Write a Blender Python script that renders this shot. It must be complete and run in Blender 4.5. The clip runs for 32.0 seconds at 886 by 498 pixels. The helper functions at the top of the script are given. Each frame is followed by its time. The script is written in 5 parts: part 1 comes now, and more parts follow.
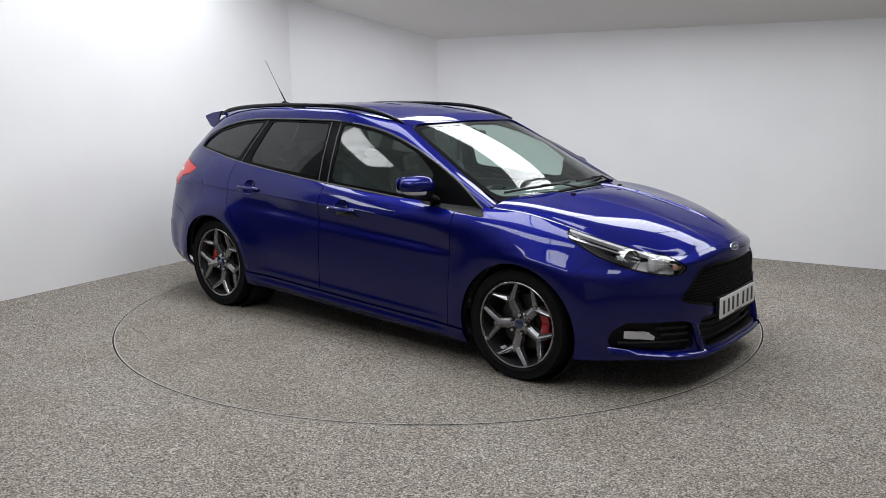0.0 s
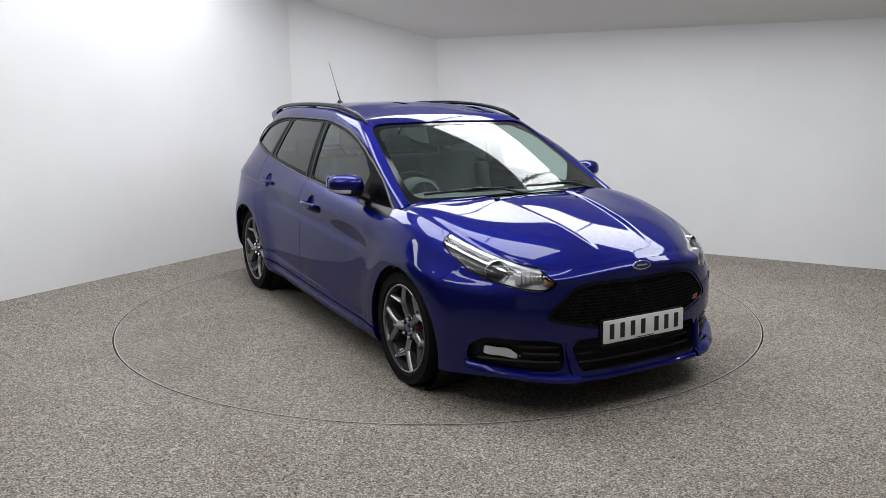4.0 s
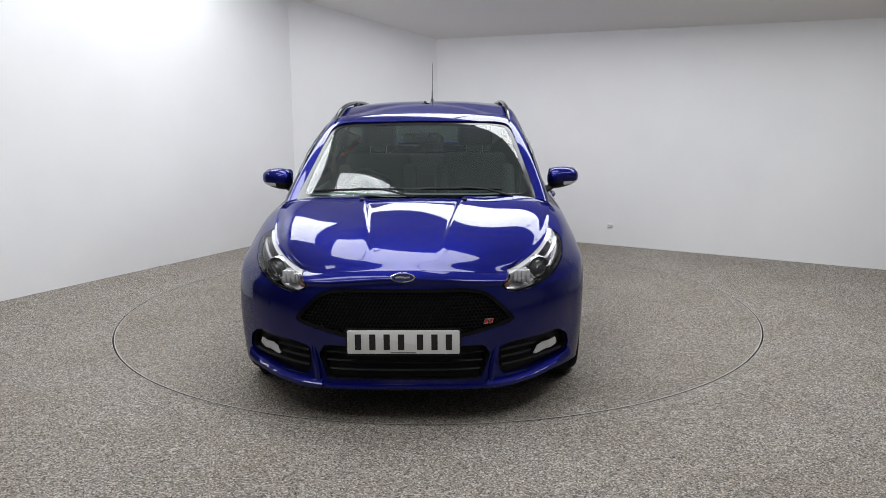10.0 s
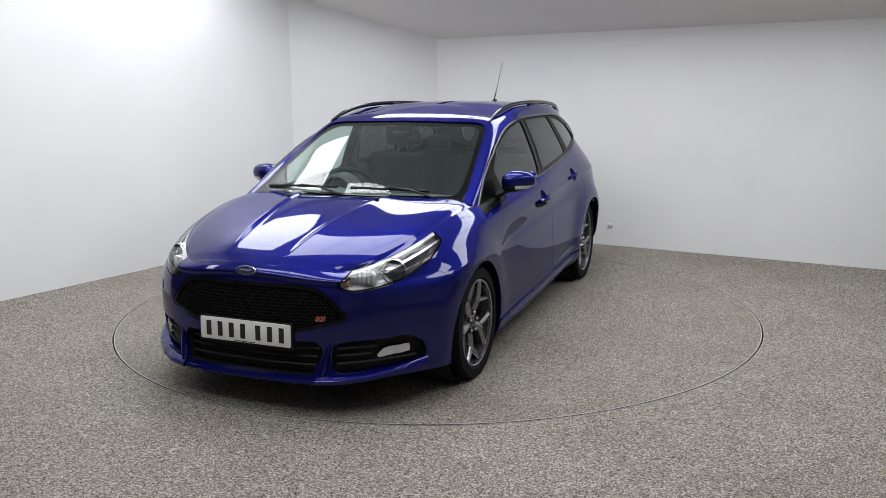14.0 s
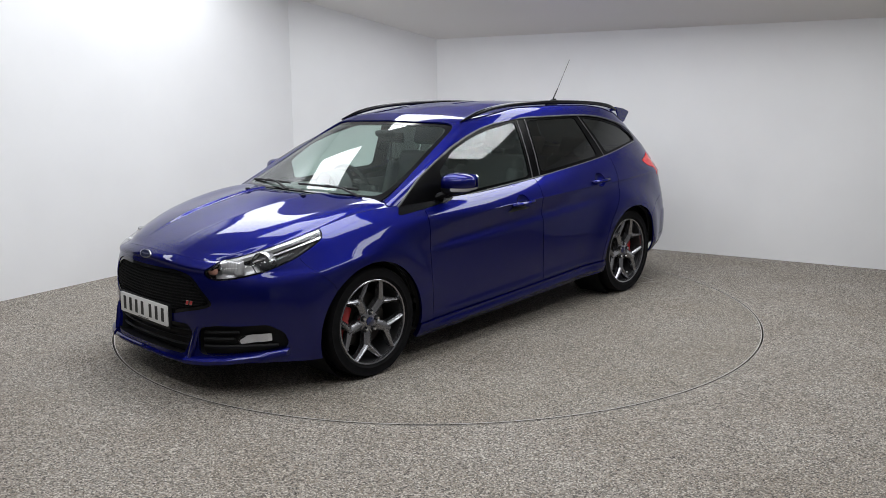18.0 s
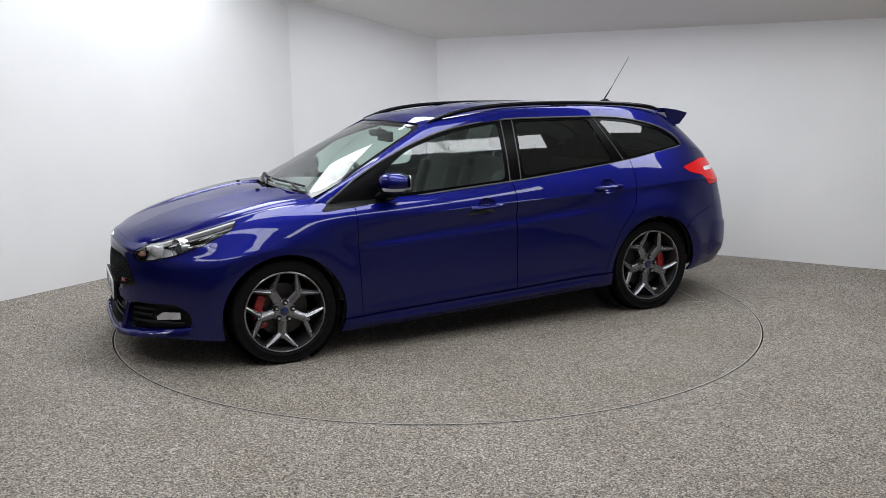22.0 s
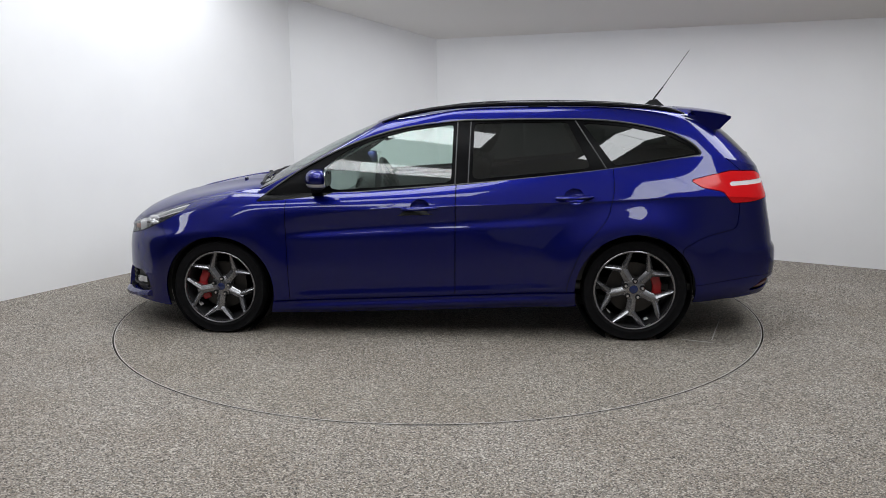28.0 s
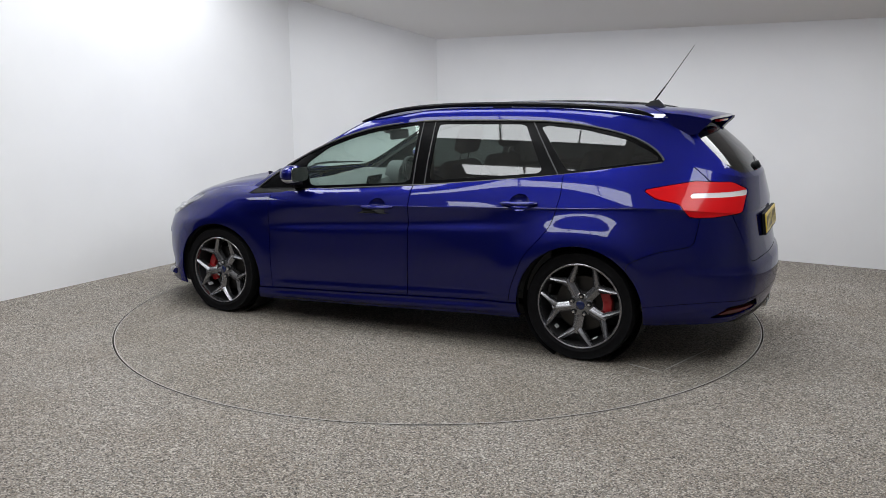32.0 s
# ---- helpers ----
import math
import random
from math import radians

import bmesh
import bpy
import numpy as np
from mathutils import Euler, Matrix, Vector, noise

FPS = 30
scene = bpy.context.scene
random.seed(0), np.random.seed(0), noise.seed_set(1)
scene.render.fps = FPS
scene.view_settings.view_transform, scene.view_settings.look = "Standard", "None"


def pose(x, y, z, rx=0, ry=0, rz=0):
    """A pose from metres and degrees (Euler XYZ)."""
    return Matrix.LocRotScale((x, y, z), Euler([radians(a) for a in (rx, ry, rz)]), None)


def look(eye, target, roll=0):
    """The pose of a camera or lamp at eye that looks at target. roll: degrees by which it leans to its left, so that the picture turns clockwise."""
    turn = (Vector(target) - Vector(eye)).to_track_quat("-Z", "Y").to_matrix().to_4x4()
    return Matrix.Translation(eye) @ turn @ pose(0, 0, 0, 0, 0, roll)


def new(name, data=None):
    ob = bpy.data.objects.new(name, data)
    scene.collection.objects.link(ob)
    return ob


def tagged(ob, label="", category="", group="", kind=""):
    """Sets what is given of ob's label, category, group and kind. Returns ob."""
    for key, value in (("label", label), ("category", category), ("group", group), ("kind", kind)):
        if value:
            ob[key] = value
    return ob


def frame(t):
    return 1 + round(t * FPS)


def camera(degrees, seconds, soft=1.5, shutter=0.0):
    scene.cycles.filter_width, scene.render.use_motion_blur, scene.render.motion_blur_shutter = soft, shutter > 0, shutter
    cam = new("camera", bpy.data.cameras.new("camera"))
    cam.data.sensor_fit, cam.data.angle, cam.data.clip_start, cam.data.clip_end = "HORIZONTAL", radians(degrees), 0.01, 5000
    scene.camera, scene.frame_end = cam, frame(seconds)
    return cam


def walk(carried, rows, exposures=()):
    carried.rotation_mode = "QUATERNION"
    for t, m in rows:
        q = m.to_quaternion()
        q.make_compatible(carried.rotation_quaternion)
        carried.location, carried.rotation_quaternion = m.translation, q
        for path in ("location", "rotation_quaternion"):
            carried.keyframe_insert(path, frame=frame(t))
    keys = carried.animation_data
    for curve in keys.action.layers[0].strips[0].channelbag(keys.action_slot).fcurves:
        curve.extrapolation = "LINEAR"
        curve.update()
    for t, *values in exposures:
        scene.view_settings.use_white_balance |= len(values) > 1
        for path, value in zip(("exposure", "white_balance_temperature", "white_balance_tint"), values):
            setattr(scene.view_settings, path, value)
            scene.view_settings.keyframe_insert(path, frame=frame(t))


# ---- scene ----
cam = camera(56.36, 32.0, soft=0.8)
EYE = (0.0, 0.0, 1.526)
TILT = radians(10.609)
AIM = (0.0, 10 * math.cos(TILT), EYE[2] - 10 * math.sin(TILT))
walk(cam, [(0.0, look(EYE, AIM, -0.48)), (32.0, look(EYE, AIM, -0.48))])

# turntable: axis, radius, and its steady turn in degrees
AXIS = (-0.037, 5.883)
TABLE_R = 2.22
TURN_START, TURN_RATE = -39.15, -5.243
CAR_SIDE = -0.089          # the car stands a little off the axis


def turn_at(t):
    return TURN_START + TURN_RATE * t


# ---- light ----
world = bpy.data.worlds.new("world")
scene.world = world
world.use_nodes = True
world.node_tree.nodes["Background"].inputs["Color"].default_value = (0.9, 0.95, 1.0, 1)
world.node_tree.nodes["Background"].inputs["Strength"].default_value = 0.05
scene.view_settings.exposure = 0.0
PANEL_GLOW = 7.7


# ---- materials ----
def material(name, color, rough=0.5, metal=0.0, coat=0.0, bump=0.0, bump_scale=200.0, vary=0.0, vary_scale=3.0, glow=0.0, spec=0.5):
    m = bpy.data.materials.new(name)
    m.use_nodes = True
    nt = m.node_tree
    b = nt.nodes["Principled BSDF"]
    b.inputs["Base Color"].default_value = (*color, 1)
    b.inputs["Roughness"].default_value = rough
    b.inputs["Metallic"].default_value = metal
    b.inputs["Specular IOR Level"].default_value = spec
    b.inputs["Coat Weight"].default_value = coat
    b.inputs["Coat Roughness"].default_value = 0.015
    if glow:
        b.inputs["Emission Color"].default_value = (*color, 1)
        b.inputs["Emission Strength"].default_value = glow
    if vary or bump:
        co = nt.nodes.new("ShaderNodeTexCoord")
    if vary:
        n = nt.nodes.new("ShaderNodeTexNoise")
        n.inputs["Scale"].default_value = vary_scale
        n.inputs["Detail"].default_value = 6
        nt.links.new(co.outputs["Object"], n.inputs["Vector"])
        r = nt.nodes.new("ShaderNodeValToRGB")
        r.color_ramp.elements[0].position, r.color_ramp.elements[1].position = 0.3, 0.7
        r.color_ramp.elements[0].color = (*[c * (1 - vary) for c in color], 1)
        r.color_ramp.elements[1].color = (*[min(1, c * (1 + vary)) for c in color], 1)
        nt.links.new(n.outputs["Fac"], r.inputs["Fac"])
        nt.links.new(r.outputs["Color"], b.inputs["Base Color"])
    if bump:
        n = nt.nodes.new("ShaderNodeTexNoise")
        n.inputs["Scale"].default_value = bump_scale
        n.inputs["Detail"].default_value = 4
        nt.links.new(co.outputs["Object"], n.inputs["Vector"])
        bp = nt.nodes.new("ShaderNodeBump")
        bp.inputs["Strength"].default_value = bump
        bp.inputs["Distance"].default_value = 0.002
        nt.links.new(n.outputs["Fac"], bp.inputs["Height"])
        nt.links.new(bp.outputs["Normal"], b.inputs["Normal"])
    return m


def glass_material(name, tint, ior=1.5, gloss_rough=0.0, haze=0.0):
    m = bpy.data.materials.new(name)
    m.use_nodes = True
    nt = m.node_tree
    nt.nodes.remove(nt.nodes["Principled BSDF"])
    clear, gloss = nt.nodes.new("ShaderNodeBsdfTransparent"), nt.nodes.new("ShaderNodeBsdfGlossy")
    clear.inputs["Color"].default_value = (*tint, 1)
    gloss.inputs["Roughness"].default_value = gloss_rough
    # a thin pane reflects alike on both its faces
    straight = ((ior - 1) / (ior + 1)) ** 2
    fr, mix = nt.nodes.new("ShaderNodeLayerWeight"), nt.nodes.new("ShaderNodeMixShader")
    fr.inputs["Blend"].default_value = 0.5
    steep, share = nt.nodes.new("ShaderNodeMath"), nt.nodes.new("ShaderNodeMath")
    steep.operation, share.operation = "POWER", "MULTIPLY_ADD"
    steep.inputs[1].default_value = 5
    share.inputs[1].default_value, share.inputs[2].default_value = 1 - straight, straight
    nt.links.new(fr.outputs["Facing"], steep.inputs[0])
    nt.links.new(steep.outputs["Value"], share.inputs[0])
    nt.links.new(share.outputs["Value"], mix.inputs["Fac"])
    base = clear
    if haze:
        # pale green diffuse share put in to lift the glass, like reflected haze
        haze_bsdf, veil = nt.nodes.new("ShaderNodeBsdfDiffuse"), nt.nodes.new("ShaderNodeMixShader")
        haze_bsdf.inputs["Color"].default_value = (0.55, 0.74, 0.69, 1)
        veil.inputs["Fac"].default_value = haze
        nt.links.new(clear.outputs["BSDF"], veil.inputs[1])
        nt.links.new(haze_bsdf.outputs["BSDF"], veil.inputs[2])
        base = veil
    nt.links.new(base.outputs[0], mix.inputs[1])
    nt.links.new(gloss.outputs["BSDF"], mix.inputs[2])
    nt.links.new(mix.outputs["Shader"], nt.nodes["Material Output"].inputs["Surface"])
    return m


def paint_material():
    """Deep metallic blue: a flaked base coat under a polished clear coat."""
    m = bpy.data.materials.new("blue_metallic_paint")
    m.use_nodes = True
    nt = m.node_tree
    nt.nodes.remove(nt.nodes["Principled BSDF"])
    co = nt.nodes.new("ShaderNodeTexCoord")
    v = nt.nodes.new("ShaderNodeTexVoronoi")
    v.inputs["Scale"].default_value = 900
    nt.links.new(co.outputs["Object"], v.inputs["Vector"])
    sep = nt.nodes.new("ShaderNodeSeparateColor")
    nt.links.new(v.outputs["Color"], sep.inputs["Color"])
    flake = nt.nodes.new("ShaderNodeValToRGB")
    flake.color_ramp.elements[0].color = (0.0022, 0.0040, 0.088, 1)
    flake.color_ramp.elements[1].color = (0.0055, 0.0100, 0.210, 1)
    nt.links.new(sep.outputs["Red"], flake.inputs["Fac"])
    body, metal, base = nt.nodes.new("ShaderNodeBsdfDiffuse"), nt.nodes.new("ShaderNodeBsdfGlossy"), nt.nodes.new("ShaderNodeMixShader")
    body.inputs["Color"].default_value = (0.0015, 0.0015, 0.028, 1)
    metal.inputs["Roughness"].default_value = 0.46
    nt.links.new(flake.outputs["Color"], metal.inputs["Color"])
    base.inputs["Fac"].default_value = 0.78
    nt.links.new(body.outputs["BSDF"], base.inputs[1])
    nt.links.new(metal.outputs["BSDF"], base.inputs[2])
    coat, fr, top = nt.nodes.new("ShaderNodeBsdfGlossy"), nt.nodes.new("ShaderNodeFresnel"), nt.nodes.new("ShaderNodeMixShader")
    coat.inputs["Roughness"].default_value = 0.012
    fr.inputs["IOR"].default_value = 1.5
    # slight orange peel in the clear coat
    peel, bp = nt.nodes.new("ShaderNodeTexNoise"), nt.nodes.new("ShaderNodeBump")
    peel.inputs["Scale"].default_value = 90
    nt.links.new(co.outputs["Object"], peel.inputs["Vector"])
    bp.inputs["Strength"].default_value, bp.inputs["Distance"].default_value = 0.03, 0.001
    nt.links.new(peel.outputs["Fac"], bp.inputs["Height"])
    nt.links.new(bp.outputs["Normal"], coat.inputs["Normal"])
    nt.links.new(fr.outputs["Fac"], top.inputs["Fac"])
    nt.links.new(base.outputs["Shader"], top.inputs[1])
    nt.links.new(coat.outputs["BSDF"], top.inputs[2])
    nt.links.new(top.outputs["Shader"], nt.nodes["Material Output"].inputs["Surface"])
    return m


def floor_material(name, dark, light, rough=0.85):
    """Speckled bound-stone flooring: pale and brown grains in dark joints, over soft stains."""
    m = bpy.data.materials.new(name)
    m.use_nodes = True
    nt = m.node_tree
    b = nt.nodes["Principled BSDF"]
    b.inputs["Roughness"].default_value = rough
    b.inputs["Specular IOR Level"].default_value = 0.3
    co = nt.nodes.new("ShaderNodeTexCoord")

    def grains(scale, stops):
        v = nt.nodes.new("ShaderNodeTexVoronoi")
        v.inputs["Scale"].default_value = scale
        nt.links.new(co.outputs["Object"], v.inputs["Vector"])
        sep = nt.nodes.new("ShaderNodeSeparateColor")
        nt.links.new(v.outputs["Color"], sep.inputs["Color"])
        ramp = nt.nodes.new("ShaderNodeValToRGB")
        ramp.color_ramp.interpolation = "CONSTANT"
        e = ramp.color_ramp.elements
        e[0].position, e[0].color = 0.0, (*stops[0][1], 1)
        e[1].position, e[1].color = stops[1][0], (*stops[1][1], 1)
        for q, c in stops[2:]:
            e.new(q).color = (*c, 1)
        nt.links.new(sep.outputs["Red"], ramp.inputs["Fac"])
        return v, ramp

    def mix(s, tint=(1, 1, 1)):
        return tuple((a + (c - a) * s) * k for a, c, k in zip(dark, light, tint))

    coarse, big = grains(165, [(0, mix(-.06)), (.18, mix(.22)), (.38, mix(.46, (1.08, .98, .86))), (.56, mix(.58)), (.74, mix(.88)), (.88, mix(1.4))])
    _, small = grains(300, [(0, mix(.0)), (.22, mix(.35)), (.45, mix(.60, (1.05, .98, .9))), (.68, mix(.75)), (.86, mix(1.1))])
    both_sizes = nt.nodes.new("ShaderNodeMix")
    both_sizes.data_type = "RGBA"
    both_sizes.inputs["Factor"].default_value = 0.33
    nt.links.new(big.outputs["Color"], both_sizes.inputs["A"])
    nt.links.new(small.outputs["Color"], both_sizes.inputs["B"])
    n = nt.nodes.new("ShaderNodeTexNoise")
    n.inputs["Scale"].default_value, n.inputs["Detail"].default_value = 1.6, 5
    nt.links.new(co.outputs["Object"], n.inputs["Vector"])
    stain = nt.nodes.new("ShaderNodeValToRGB")
    stain.color_ramp.elements[0].position, stain.color_ramp.elements[0].color = 0.32, (0.90, 0.875, 0.845, 1)
    stain.color_ramp.elements[1].position, stain.color_ramp.elements[1].color = 0.65, (1.03, 1.03, 1.03, 1)
    nt.links.new(n.outputs["Fac"], stain.inputs["Fac"])
    mul = nt.nodes.new("ShaderNodeMix")
    mul.data_type, mul.blend_type = "RGBA", "MULTIPLY"
    mul.inputs["Factor"].default_value = 1
    nt.links.new(both_sizes.outputs["Result"], mul.inputs["A"])
    nt.links.new(stain.outputs["Color"], mul.inputs["B"])
    nt.links.new(mul.outputs["Result"], b.inputs["Base Color"])
    bp = nt.nodes.new("ShaderNodeBump")
    bp.inputs["Strength"].default_value, bp.inputs["Distance"].default_value = 0.5, 0.003
    nt.links.new(coarse.outputs["Distance"], bp.inputs["Height"])
    nt.links.new(bp.outputs["Normal"], b.inputs["Normal"])
    return m


PAINT = paint_material()
WALL = material("white_wall_paint", (0.80, 0.80, 0.81), 0.6, bump=0.15, bump_scale=60, vary=0.028, vary_scale=1.3)
SOFFIT = material("white_soffit_paint", (0.82, 0.805, 0.79), 0.7, bump=0.1, bump_scale=60)
FLOOR = floor_material("speckled_floor", (0.035, 0.031, 0.028), (0.422, 0.391, 0.352))
TABLE = floor_material("speckled_turntable", (0.040, 0.036, 0.032), (0.390, 0.360, 0.318))
GROOVE = material("dark_groove", (0.02, 0.02, 0.02), 0.8)
STEEL = material("worn_steel_edge", (0.42, 0.40, 0.38), 0.6, 0.3)
BLACK = material("satin_black_plastic", (0.010, 0.010, 0.011), 0.5, spec=0.2, bump=0.05, bump_scale=900)
GLOSS_BLACK = material("gloss_black_trim", (0.005, 0.005, 0.006), 0.08, spec=0.18)
PILLAR = material("black_pillar_trim", (0.003, 0.003, 0.0035), 0.25, spec=0.06)
LAMP_BRIGHT = material("silvered_lamp_bowl", (0.72, 0.72, 0.73), 0.25, 0.25)
TRIM = material("dark_grey_seal", (0.085, 0.085, 0.088), 0.4)
DARK = material("dark_inner_shell", (0.006, 0.006, 0.007), 0.9)
RUBBER = material("tyre_rubber", (0.007, 0.007, 0.008), 0.7, spec=0.09, bump=0.2, bump_scale=250, vary=0.2, vary_scale=30)
RIM = material("gunmetal_alloy", (0.25, 0.25, 0.265), 0.24, 0.85, coat=0.7)
BARREL = material("dark_wheel_barrel", (0.055, 0.055, 0.058), 0.45, 0.6)
DISC = material("worn_brake_disc", (0.055, 0.052, 0.05), 0.45, 1.0, bump=0.2, bump_scale=80)
RED = material("red_caliper_paint", (0.40, 0.006, 0.010), 0.3, coat=0.5)
CHROME = material("chrome", (0.82, 0.82, 0.83), 0.06, 1.0)
SILVER = material("silver_trim", (0.55, 0.55, 0.56), 0.25, 1.0)
LAMP_RED = material("red_lamp_lens", (0.60, 0.006, 0.009), 0.2, coat=0.3, spec=0.08)
REFLECTOR_RED = material("dull_red_reflector", (0.14, 0.008, 0.010), 0.3, coat=0.3)
LAMP_WHITE = material("white_lamp_strip", (0.75, 0.75, 0.76), 0.15, coat=1.0)
AMBER = material("amber_lamp", (0.48, 0.24, 0.17), 0.2, coat=0.8)
LAMP_DARK = material("lamp_housing", (0.055, 0.055, 0.058), 0.30, 0.2)
PROJECTOR = material("smoky_projector_lens", (0.07, 0.075, 0.08), 0.12, coat=1.0)
SCRATCH = material("pale_scratch", (0.46, 0.445, 0.42), 0.7)
BLUE_BADGE = material("blue_badge", (0.006, 0.014, 0.075), 0.15, coat=1.0)
PLATE_WHITE = material("white_number_plate", (0.78, 0.78, 0.77), 0.35, coat=0.3)
PLATE_YELLOW = material("yellow_number_plate", (0.75, 0.55, 0.05), 0.35, coat=0.3)
INK = material("black_print", (0.01, 0.01, 0.01), 0.5)
SEAT = material("dark_grey_upholstery", (0.075, 0.075, 0.078), 0.85, bump=0.3, bump_scale=400, vary=0.15, vary_scale=8)
CABIN = material("dark_cabin_plastic", (0.10, 0.10, 0.103), 0.6, bump=0.2, bump_scale=500)
LINING = material("grey_roof_lining", (0.45, 0.45, 0.44), 0.9)
SOCKET = material("white_plastic", (0.77, 0.77, 0.775), 0.4)
GLASS_FRONT = glass_material("clear_greenish_glass", (0.78, 0.90, 0.85), ior=1.75, haze=0.02)
GLASS_DARK = glass_material("privacy_glass", (0.07, 0.085, 0.08), ior=1.75, haze=0.004)
GLASS_LAMP = glass_material("lamp_cover_glass", (0.93, 0.93, 0.94))
MIRROR = material("mirror_silver", (0.85, 0.85, 0.85), 0.02, 1.0)
# low light put into the colour of walls that stand out of view
SHADE_DARK = material("shade_dark_backdrop", (0.12, 0.12, 0.125), 0.9)
SHADE_GREY = material("shade_grey_wall", (0.60, 0.60, 0.61), 0.8, bump=0.1, bump_scale=60)
LIGHT = material("glowing_diffuser", (0.943, 0.972, 1.0), 0.5, glow=PANEL_GLOW)


# ---- mesh tools: a mesh is (points, faces) ----
def link_mesh(name, mesh, mat, parent=None, label="", smooth=40):
    pts, faces = mesh
    me = bpy.data.meshes.new(name)
    me.from_pydata([tuple(map(float, p)) for p in pts], [], [tuple(map(int, f)) for f in faces])
    me.materials.append(mat)
    if smooth:
        me.polygons.foreach_set("use_smooth", [True] * len(me.polygons))
        me.set_sharp_from_angle(angle=radians(smooth))
    me.update()
    ob = new(name, me)
    ob.parent = parent
    if label:
        tagged(ob, label)
    return ob


def part(name, mesh, mat, parent, label="", smooth=40):
    return link_mesh(name, mesh, mat, parent, label, smooth)


def bspline(knots, steps, ends):
    """Points along a smooth curve near the knots (n x 3); ends: a pair of outer knots."""
    k = np.asarray(knots, float)
    c = k.copy()
    for _ in range(3):
        e = np.vstack([ends(c)[0], c, ends(c)[1]])
        c = c + (k - (e[:-2] + 4 * e[1:-1] + e[2:]) / 6)
    e = np.vstack([ends(c)[0], c, ends(c)[1]])
    out = []
    for i in range(len(k) - 1):
        for s in np.arange(steps) / steps:
            w = np.array([(1 - s) ** 3, 3 * s ** 3 - 6 * s ** 2 + 4, -3 * s ** 3 + 3 * s ** 2 + 3 * s + 1, s ** 3]) / 6
            out.append(w @ e[i:i + 4])
    out.append((e[-3] + 4 * e[-2] + e[-1]) / 6)
    return np.array(out)


MIRROR_Y = np.array([1, -1, 1])


def loop_ends(c):
    return c[1] * MIRROR_Y, c[-2] * MIRROR_Y


def free_ends(c):
    return 2 * c[0] - c[1], 2 * c[-1] - c[-2]


def wrap(rows, along, up):
    """A skin through rows of knots; each row runs from the front's middle to the rear's middle."""
    lines = np.array([bspline(r, along, loop_ends) for r in rows])
    lines[:, 0, 1] = lines[:, -1, 1] = 0
    skin = np.array([bspline(lines[:, j], up, free_ends) for j in range(lines.shape[1])])
    skin = skin.transpose(1, 0, 2)
    skin[:, 0, 1] = skin[:, -1, 1] = 0
    return skin


def grid_mesh(g, flip=False):
    n, m = g.shape[:2]
    faces = []
    for i in range(n - 1):
        for j in range(m - 1):
            q = (i * m + j, i * m + j + 1, (i + 1) * m + j + 1, (i + 1) * m + j)
            faces.append(q[::-1] if flip else q)
    return g.reshape(-1, 3), faces


def rounded(poly, radius):
    """An outline with its corners rounded off over a length of radius on each side."""
    p = np.asarray(poly, float)
    out = []
    for q, c, d in zip(np.roll(p, 1, 0), p, np.roll(p, -1, 0)):
        u, v = q - c, d - c
        lu, lv = np.linalg.norm(u), np.linalg.norm(v)
        a0, a1 = c + u / lu * min(radius, 0.45 * lu), c + v / lv * min(radius, 0.45 * lv)
        for s in (0, .25, .5, .75, 1):
            out.append((1 - s) ** 2 * a0 + 2 * s * (1 - s) * c + s * s * a1)
    return np.array(out)


def distance(poly, pts):
    """Signed distance to a closed outline, negative inside."""
    a = np.asarray(poly, float)
    b = np.roll(a, -1, 0)
    best = np.full(len(pts), 1e9)
    inside = np.zeros(len(pts), bool)
    for (ax, ay), (bx, by) in zip(a, b):
        dx, dy = bx - ax, by - ay
        s = np.clip(((pts[:, 0] - ax) * dx + (pts[:, 1] - ay) * dy) / (dx * dx + dy * dy + 1e-12), 0, 1)
        best = np.minimum(best, np.hypot(pts[:, 0] - ax - s * dx, pts[:, 1] - ay - s * dy))
        if ay != by:
            inside ^= ((ay > pts[:, 1]) != (by > pts[:, 1])) & (pts[:, 0] < ax + (pts[:, 1] - ay) * dx / dy)
    return np.where(inside, -best, best)


def clip(mesh, values):
    """The part of a mesh where the values at its points are negative, cut along the zero line."""
    pts, faces = mesh
    pts = np.asarray(pts)
    out, index, made = [], {}, []

    def keep(key, p):
        if key not in index:
            index[key] = len(out)
            out.append(p)
        return index[key]

    values = np.where(np.abs(values) < 3e-4, np.where(values < 0, -3e-4, 3e-4), values)
    neg = values < 0
    for f in faces:
        k = sum(neg[v] for v in f)
        if k == 0:
            continue
        if k == len(f):
            made.append([keep(v, pts[v]) for v in f])
            continue
        ring = []
        for a, b in zip(f, (*f[1:], f[0])):
            if neg[a]:
                ring.append(keep(a, pts[a]))
            if neg[a] != neg[b]:
                lo, hi = (a, b) if a < b else (b, a)
                s = values[lo] / (values[lo] - values[hi])
                ring.append(keep((lo, hi), pts[lo] + s * (pts[hi] - pts[lo])))
        ring = [v for i, v in enumerate(ring) if v != ring[i - 1]]
        if len(ring) > 2:
            made.append(ring)
    return np.array(out).reshape(-1, 3), made


def side(pts):
    return pts[:, [0, 2]]


def front(pts):
    return pts[:, [1, 2]]


def split(mesh, value, gap=0.002):
    """Inside and outside of a cut, with a gap between them. value(points) gives the distance."""
    v = value(np.asarray(mesh[0]))
    return clip(mesh, v + gap), clip(mesh, gap - v)


def within(poly, view, limit=None, radius=0.03):
    """A cutting distance for an outline seen in a view, kept to the points where limit(points) is true."""
    p = rounded(poly, radius) if radius else np.asarray(poly, float)

    def value(pts):
        d = distance(p, view(pts))
        return d if limit is None else np.where(limit(pts), d, np.maximum(d, 0.05))
    return value


